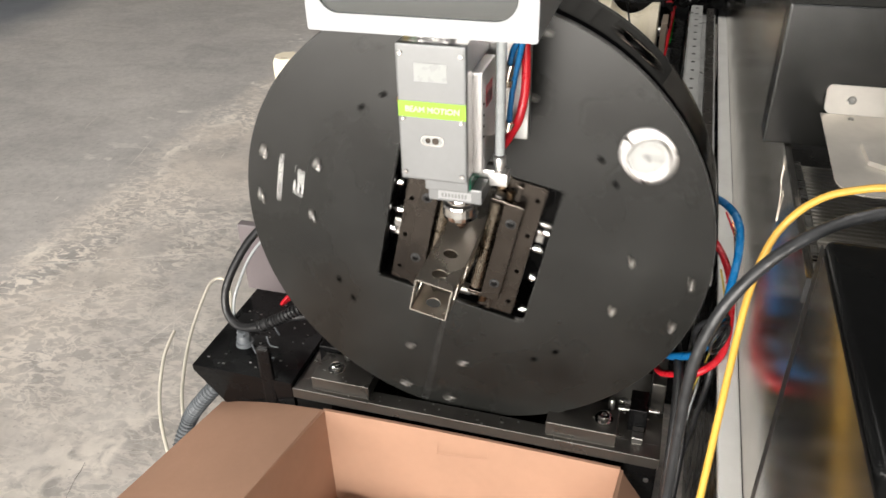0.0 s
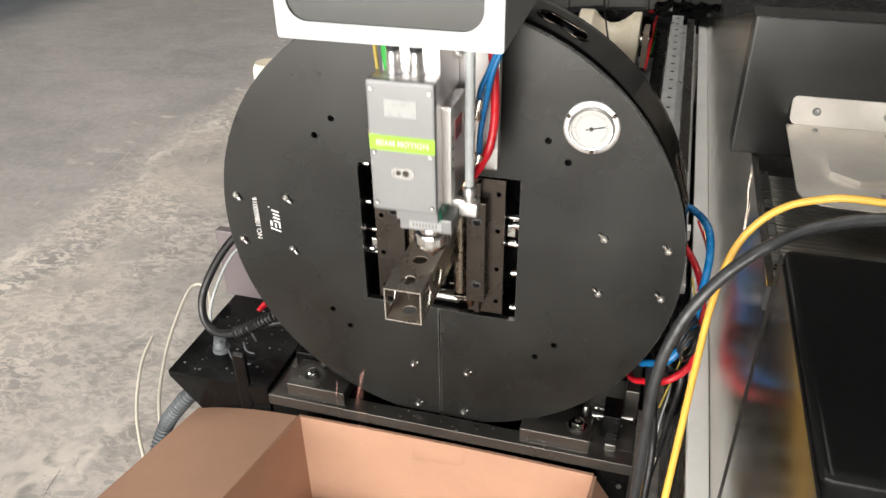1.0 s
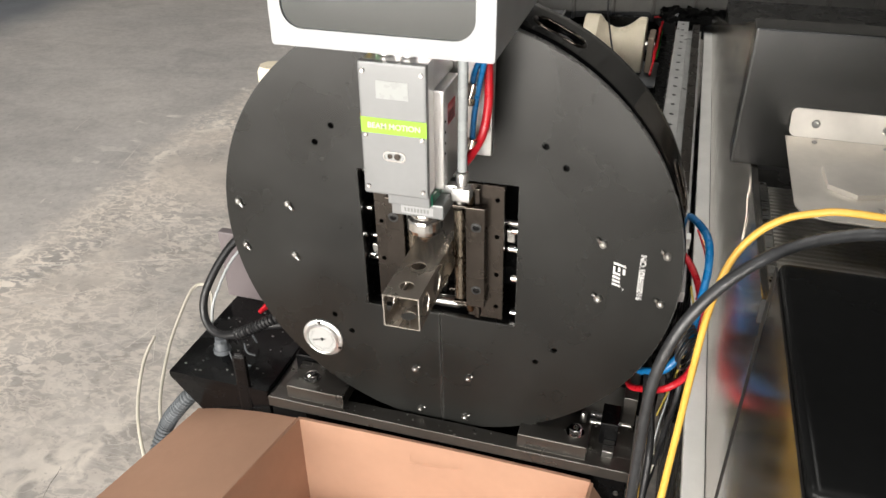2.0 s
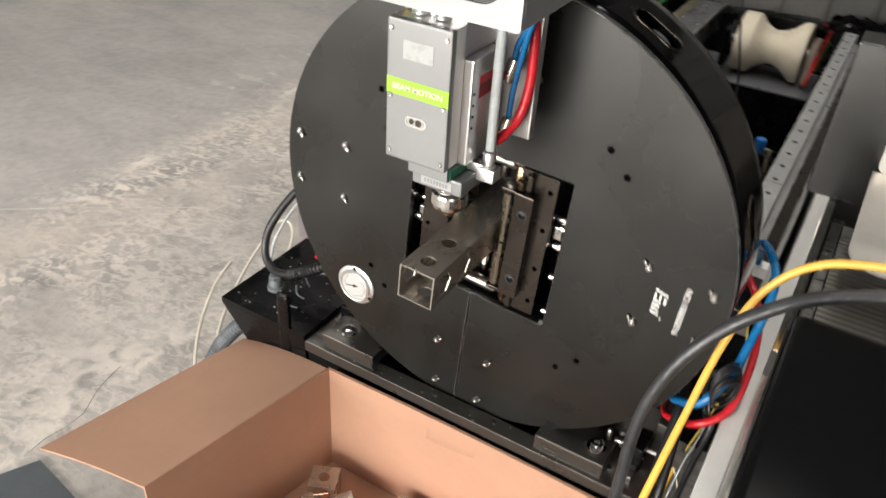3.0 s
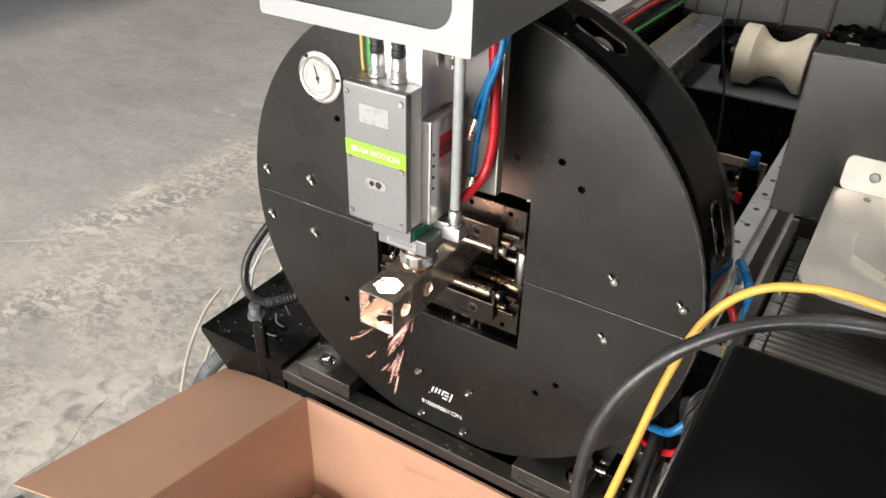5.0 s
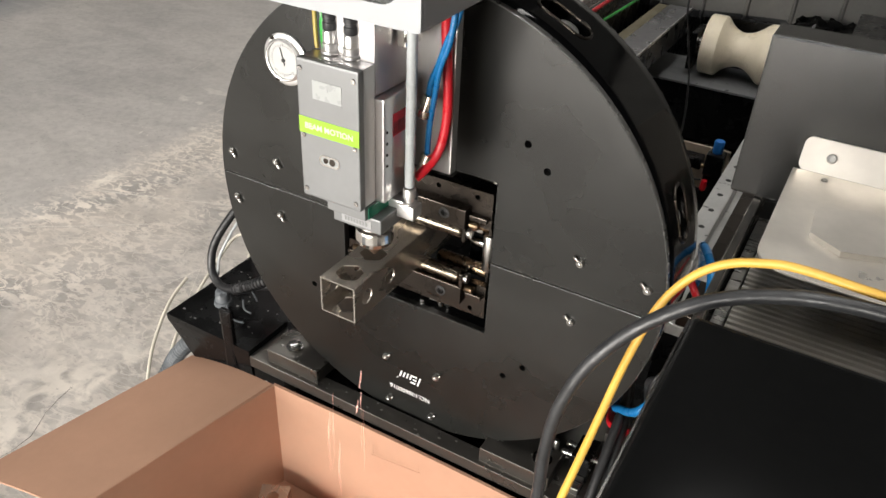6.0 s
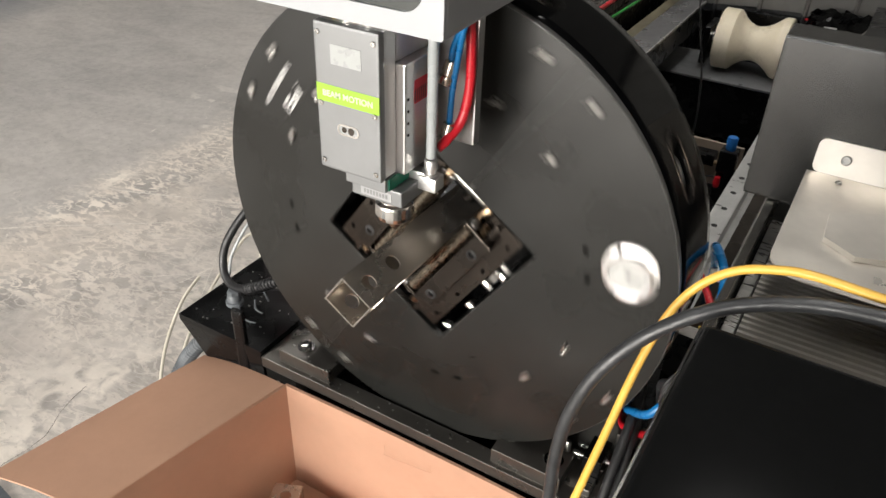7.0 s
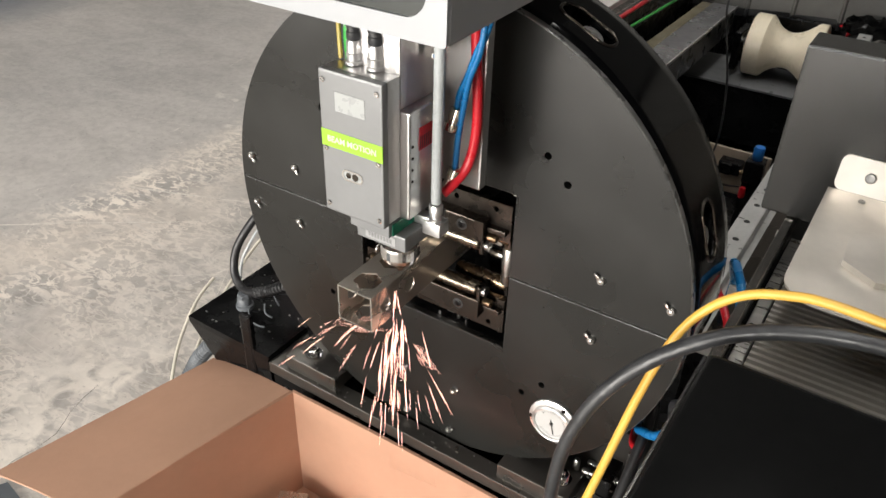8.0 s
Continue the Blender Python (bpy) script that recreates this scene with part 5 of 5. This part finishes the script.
    cable("corrugated_hose", "black corrugated hose entering behind the chuck", [(-0.46, 0.045, -0.318), (-0.42, 0.05, -0.296), (-0.385, 0.06, -0.276), (-0.35, 0.08, -0.262)], 0.0115, BLACK_CABLE, 130)
    cable("white_cable", "thin white cable beside the black bundle", [(-0.538, 0.075, -0.33), (-0.53, 0.09, -0.27), (-0.50, 0.15, -0.19), (-0.43, 0.21, -0.14), (-0.36, 0.28, -0.12)], 0.0032, CLEAR_TUBE)
    for dz in (0.0, 0.011):
        cable("red_sleeve", "thin red wire sleeve at the hose end", [(-0.432, 0.100, -0.294), (-0.422, 0.112, -0.288 + dz * 0.6), (-0.408, 0.126, -0.282 + dz)], 0.0045, RED_HOSE)
    cable("off_white_cable", "off-white cable looping up from the floor", [(-0.60, -0.06, FLOOR + 0.006), (-0.665, -0.02, -0.655), (-0.715, 0.045, -0.633), (-0.766, 0.127, -0.62), (-0.83, 0.269, -0.60), (-0.850, 0.375, -0.56), (-0.852, 0.441, -0.535), (-0.82, 0.455, -0.535), (-0.78, 0.41, -0.56), (-0.72, 0.27, -0.62), (-0.66, 0.20, -0.66), (-0.60, 0.15, FLOOR + 0.006)], 0.0044, OFF_WHITE_CABLE)
    cable("off_white_cable", "off-white cable end standing up from the floor", [(-0.62, -0.12, FLOOR + 0.006), (-0.72, -0.03, FLOOR + 0.02), (-0.80, 0.07, -0.645), (-0.85, 0.18, -0.60), (-0.865, 0.26, -0.575)], 0.0044, OFF_WHITE_CABLE)
    cable("corrugated_hose", "grey corrugated hose hanging under the tray", [(-0.50, 0.07, -0.46), (-0.565, 0.02, -0.475), (-0.625, 0.01, -0.54), (-0.672, 0.01, -0.61), (-0.68, -0.05, FLOOR + 0.02), (-0.60, -0.20, FLOOR + 0.02)], 0.017, GREY_HOSE, 100)
    cable("hanging_cable", "thin black wire hanging down behind the chuck", [(0.10, 2.345, 1.12), (0.12, 1.9, 0.72), (0.15, 1.1, 0.38), (0.168, 0.82, 0.24), (0.182, 0.80, 0.16), (0.205, 0.80, 0.06), (0.215, 0.80, -0.06), (0.20, 0.81, -0.2), (0.22, 0.84, -0.5), (0.25, 0.9, FLOOR + 0.032)], 0.0022, BLACK_RUBBER)
    # bundle of black cables hanging beside the base
    for pts, r in (([(0.33, 0.20, -0.16), (0.366, 0.06, -0.19), (0.374, -0.02, -0.20), (0.376, -0.09, -0.25), (0.376, -0.14, -0.34), (0.378, -0.16, -0.55)], 0.0075),
                   ([(0.33, 0.20, -0.2), (0.374, 0.05, -0.21), (0.386, -0.05, -0.23), (0.392, -0.11, -0.27), (0.390, -0.15, -0.40), (0.392, -0.16, -0.58)], 0.006)):
        cable("black_cable", "black cable hanging beside the base", pts, r, BLACK_CABLE, group="black cables beside the base")
    # a coil of thin black wires round the blue hose
    for k in range(5):
        c, rr = Vector((0.421 + 0.002 * k, 0.012 - 0.004 * k, -0.108 - 0.005 * k)), 0.030 + 0.0022 * (k % 3)
        pts = [(c.x + 0.45 * rr * math.cos(a), c.y + 0.75 * rr * math.cos(a) - 0.3 * rr * math.sin(a), c.z + rr * math.sin(a)) for a in [2 * math.pi * q / 10 + 0.3 * k for q in range(11)]]
        cable("wire_coil", "coiled thin black wire beside the base", pts, 0.0024, BLACK_CABLE, group="wire coils beside the base")
    for k, (m_, pts) in enumerate(((COPPER, [(0.43, 0.16, 0.0), (0.44, 0.11, -0.03), (0.436, 0.07, -0.08), (0.42, 0.05, -0.14)]),
                                   (YELLOW_WIRE, [(0.42, 0.10, -0.06), (0.434, 0.06, -0.11), (0.424, 0.03, -0.17), (0.40, 0.03, -0.30)]),
                                   (RED_HOSE, [(0.42, 0.19, 0.0), (0.437, 0.14, -0.02), (0.444, 0.10, -0.045), (0.43, 0.075, -0.07)]),
                                   (CLEAR_TUBE, [(0.40, 0.10, -0.20), (0.414, 0.05, -0.25), (0.404, 0.0, -0.30), (0.398, -0.03, -0.36)]))):
        cable("thin_cable", "thin loose wire between the base and the cabinet", pts, 0.0018, m_, group="loose wires beside the base")
    # gland on the tray, with the clipped tails of its cable ties
    g = thing("cable_gland", "grey plastic cable gland on the tray", "cable gland", -0.505, 0.05, -0.376)
    part("gland_body", turned([(0.019, 0), (0.019, 0.008), (0.015, 0.010), (0.015, 0.022), (0.012, 0.026)], "Z", 20), GREY_HOSE, g, "", True)
    part("gland_nut", turned([(0.014, 0.0262), (0.014, 0.034), (0.011, 0.036)], "Z", 6), GREY_HOSE, g)
    for pts in ([(-0.478, 0.035, -0.360), (-0.462, 0.022, -0.372), (-0.440, 0.018, -0.374), (-0.420, 0.020, -0.372)],
                [(-0.455, 0.060, -0.352), (-0.445, 0.050, -0.366), (-0.425, 0.048, -0.368)],
                [(-0.440, 0.085, -0.366), (-0.446, 0.080, -0.340), (-0.456, 0.082, -0.332)]):
        t = part("cable_tie", sweep(pts, 0.0019, 6), GREY_HOSE, smooth=True)
        tagged(t, "grey cable tie tail on the tray", "cable tie", "cable ties on the tray")


def metal_chips():
    rnd = random.Random(21)
    bm = bmesh.new()
    for x0, x1, y0, y1, z, n in ((-0.565, -0.36, -0.03, 0.2, -0.3758, 26), (-0.35, 0.36, -0.038, -0.01, -0.3868, 22), (-0.30, -0.20, -0.025, 0.0, -0.3568, 5), (0.17, 0.36, -0.028, 0.04, -0.3566, 8)):
        for k in range(n):
            x, y, r = rnd.uniform(x0, x1), rnd.uniform(y0, y1), rnd.uniform(0.0008, 0.0024)
            box(x - r, x + r * rnd.uniform(0.3, 1.5), y - r * 0.6, y + r * 0.6, z, z + r * 0.7, 0, bm)
    tagged(part("metal_chips", bm, STEEL), "small bright metal chips on the tray and bars", "metal chips", kind="stuff")


def far_things():
    # flat dark blue-grey patch just above the floor, beside the box
    m = part("dark_floor_patch", sheet([(-0.83, -1.3), (-0.30, -1.3), (-0.36, -0.475), (-0.70, -0.415), (-0.80, -0.40), (-0.835, -0.47)], [], 0.003, lambda u, v, d: (u, v, FLOOR + 0.0045 - d)), BLUE_GREY)
    tagged(m, "dark blue-grey patch on the floor beside the box", "mat")
    p = part("steel_sheet", box(-0.60, -0.36, 0.24, 0.262, -0.376, -0.20, 0.003), MAUVE)
    tagged(p, "grey-mauve painted sheet standing on the tray", "metal sheet")
    r = thing("spare_roller", "cream nylon roller standing beside the machine", "roller", -0.612, 0.6, 0.03)
    part("roller_body", turned([(0.034, -0.06), (0.038, -0.055), (0.038, 0.03), (0.032, 0.042)], "Z", 8), CREAM, r, "", True)
    part("stand", box(-0.02, 0.02, -0.02, 0.02, FLOOR - 0.03, -0.0605, 0.003), BLACK_PAINT, r)


hall()
chuck = rotary_chuck()
tube = square_tube()
head = laser_head()
display = display_housing()
base_table()
machine_bed()
support_roller()
pressure_regulator()
drive_box()
plastic_film()
pleated_curtain()
side_cabinet()
rear_cover()
cardboard_box()
offcuts()
cables()
far_things()
metal_chips()


# ---- what moves ----
TURN = [(0, -12.1), (0.1, -1.0), (0.2, 0), (1.05, 0), (1.1, -1.5), (1.2, -21.4), (1.3, -43), (1.5, -86), (1.7, -129), (1.9, -168), (2.0, -179), (2.1, -180),
        (2.94, -180), (3.0, -183), (3.05, -190), (3.1, -202), (3.2, -222.3), (3.3, -244.8), (3.4, -261.6), (3.5, -270), (6.35, -270), (6.4, -271), (6.5, -288.5), (6.6, -310),
        (6.7, -332), (6.8, -351.5), (6.9, -374), (7.0, -394.5), (7.1, -418.5), (7.2, -437.4), (7.3, -449), (7.4, -450), (8.0, -450)]
FEED = [(0, -0.187), (1.0, -0.1865), (2.3, -0.188), (2.9, -0.190), (3.1, -0.199), (3.6, -0.1985), (4.0, -0.182), (4.5, -0.177), (5.0, -0.186), (5.2, -0.1895), (6.0, -0.199), (7.3, -0.200), (8.0, -0.187)]
HEAD = [(0, 0.019, 0.392), (0.1, 0.018, 0.38), (0.2, 0.017, 0.352), (0.3, 0.017, 0.343), (0.9, 0.018, 0.343), (1.0, 0.018, 0.357), (1.1, 0.01, 0.385), (1.2, 0.005, 0.394), (1.6, 0.005, 0.394), (2.0, 0.008, 0.390), (2.2, 0.012, 0.342), (2.5, 0.013, 0.338), (2.7, -0.003, 0.341), (2.8, -0.003, 0.342),
        (2.9, -0.003, 0.364), (3.0, -0.002, 0.385), (3.2, -0.001, 0.396), (3.35, 0.0, 0.392), (3.5, 0.002, 0.367), (3.65, -0.004, 0.342), (3.8, -0.005, 0.338), (4.5, 0.001, 0.340), (5.0, 0.023, 0.343), (5.2, 0.031, 0.342), (5.5, 0.02, 0.342), (6.0, 0.005, 0.342), (6.2, 0.003, 0.344), (6.3, 0.003, 0.354), (6.4, 0.006, 0.378),
        (6.5, 0.010, 0.391), (7.0, 0.022, 0.393), (7.2, 0.021, 0.391), (7.3, 0.022, 0.374), (7.4, 0.022, 0.354), (7.5, 0.023, 0.344), (7.6, 0.024, 0.343), (8.0, 0.025, 0.344)]


def between(rows, t):
    return float(np.interp(t, [r[0] for r in rows], [r[1] for r in rows]))


def spark_shower(label, bursts, seed):
    """Glowing drops that leave the cut, fly and fall into the box; before that they wait inside the head.
    bursts: start, end, how many, aim (degrees from straight down, positive towards +x), spread, slowest and fastest m/s, life."""
    rnd = random.Random(seed)
    sh = thing("spark_shower", label, "sparks")
    rest = pose(0.012, -0.115, 0.23)
    made = [part("spark", turned([(0.0002, -l), (r, -l * 0.4), (r, l * 0.4), (0.0002, l)], "X", 6), SPARK, sh, "", False, rest) for l, r in ((0.008, 0.00034), (0.014, 0.0003), (0.022, 0.0003), (0.004, 0.00045))]
    flights, used = [], 0
    for start, end, count, aim, spread, slow, fast, life in bursts:
        for k in range(count):
            ob = made[used] if used < 4 else again(made[used % 4], sh, rest)
            used += 1
            t0 = start + (end - start) * (k + rnd.random()) / count
            a, v = radians(rnd.gauss(aim, spread * 0.6)), 0.65 * rnd.uniform(slow, fast)
            high = abs(aim) > 80 or rnd.random() < 0.12
            origin = Vector((between([(t, x) for t, x, _ in HEAD], t0) + 0.012 + 0.02 * math.sin(a), -0.142 + rnd.uniform(-0.02, 0.01), 0.024 if high else -0.034))
            flights.append((ob, t0, origin, Vector((v * math.sin(a), -abs(rnd.gauss(0.05, 0.2)), -v * math.cos(a))), life))
    return flights


def fly(ob, t0, p, v, life):
    f0 = round(t0 * FPS)
    rest = pose(0.012, -0.115, 0.23)
    rows = [(0.0, rest)] + ([((f0 - 1) / FPS, rest)] if f0 > 1 else [])
    k, place = 0, p
    while k < life:
        s = k * 0.0333
        drag = (1 - math.exp(-2.2 * s)) / 2.2
        place = p + v * drag + Vector((0, 0, -4.9 * s * s))
        vel = v * math.exp(-2.2 * s) + Vector((0, 0, -9.8 * s))
        if place.z < -0.64 or (place.y < -0.44):
            break
        d = vel.normalized()
        m = Matrix.Translation(place) @ d.to_track_quat("X", "Z").to_matrix().to_4x4()
        if (f0 + k) / FPS <= 8.0:
            rows.append(((f0 + k) / FPS, m))
        k += 1
    if (f0 + k) / FPS <= 8.0:
        last = pose(max(-0.26, min(0.24, place.x)), max(-0.42, min(-0.09, place.y)), FLOOR + 0.009, 0, 0, 40)
        rows.append(((f0 + k) / FPS, last))
        rows.append((8.0, last) if (f0 + k) / FPS < 7.96 else rows[-1])
    walk(ob, rows)


def cutting_glow():
    # wide disc stands in for the melt and the cutting light inside the tube
    bm = bmesh.new()
    turned([(0.004, -0.0012), (0.0165, -0.0006), (0.0165, 0.0006), (0.004, 0.0012)], "Z", 12, bm)
    g = part("cutting_glow", bm, HOT)
    return tagged(g, "glowing disc for the melt and the lit tube inside", "molten metal")


glow = cutting_glow()
CUTS = [(0.45, 0.92), (2.2, 2.78), (3.78, 5.9), (7.62, 7.9)]


def motions():
    walk(chuck, [(t, pose(0, 0, 0, 0, -a, 0)) for t, a in TURN])
    times = sorted({t for t, _ in TURN} | {t for t, _ in FEED})
    walk(tube, [(t, pose(0, between(FEED, t), 0, 0, -between(TURN, t), 0)) for t in times])
    walk(head, [(t, pose(x, 0, z)) for t, x, z in HEAD])
    walk(display, [(t, pose(x, 0, 0)) for t, x, _ in HEAD])
    xs = [(t, x) for t, x, _ in HEAD]
    rows = [(0.0, pose(0.02, -0.115, 0.23))]
    for a, b in CUTS:
        rows.append((a - 0.034, pose(between(xs, a), -0.115, 0.23)))
        steps = max(3, int((min(b, 8.0) - a) / 0.1))
        for k in range(steps + 1):
            t = a + (min(b, 8.0) - a) * k / steps
            rows.append((t, pose(0, between(FEED, t) + 0.030, 0.0245)))
        if b < 8.0:
            rows.append((b + 0.034, pose(between(xs, b), -0.115, 0.23)))
    walk(glow, rows)
    for f in FLIGHTS:
        fly(*f)


FLIGHTS = spark_shower("orange sparks bursting below the tube", [
    (0.44, 0.60, 46, -22, 24, 0.5, 1.5, 4), (0.66, 0.74, 150, 0, 70, 0.6, 3.0, 6), (0.80, 0.86, 14, -40, 20, 1.0, 3.0, 5)], 11)
FLIGHTS += spark_shower("dense shower of white-hot sparks below the tube", [
    (2.26, 2.34, 40, 3, 8, 1.0, 2.6, 5), (2.36, 2.49, 170, 17, 26, 0.6, 3.0, 6), (2.36, 2.50, 34, -58, 26, 1.0, 3.0, 6),
    (2.49, 2.60, 60, 6, 30, 0.5, 2.0, 5), (2.64, 2.76, 190, -35, 40, 0.8, 2.6, 6)], 12)
FLIGHTS += spark_shower("thin jets of orange sparks below the tube", [
    (4.02, 4.20, 30, -45, 30, 0.3, 1.0, 3), (4.26, 4.33, 120, -50, 16, 1.0, 2.6, 3), (4.56, 4.60, 50, -95, 40, 0.8, 2.0, 3),
    (4.66, 4.77, 70, -12, 12, 1.0, 2.6, 5), (4.92, 5.00, 16, -22, 26, 0.8, 2.4, 4), (4.93, 4.99, 4, -70, 14, 1.5, 2.6, 4), (5.14, 5.25, 130, 19, 9, 1.0, 2.8, 5)], 13)
FLIGHTS += spark_shower("thin jet of pink sparks below the tube", [(5.30, 5.86, 110, -8, 22, 0.8, 2.4, 6)], 14)
FLIGHTS += spark_shower("loose shower of pink sparks below the tube", [
    (7.64, 7.71, 130, 0, 70, 0.8, 3.0, 6), (7.80, 7.87, 190, 3, 34, 0.6, 2.6, 4), (7.84, 7.97, 90, 5, 24, 0.1, 1.5, 5),
    (7.90, 7.97, 18, -66, 18, 1.4, 3.0, 5), (7.92, 7.97, 7, 52, 10, 1.5, 2.6, 4)], 15)
motions()
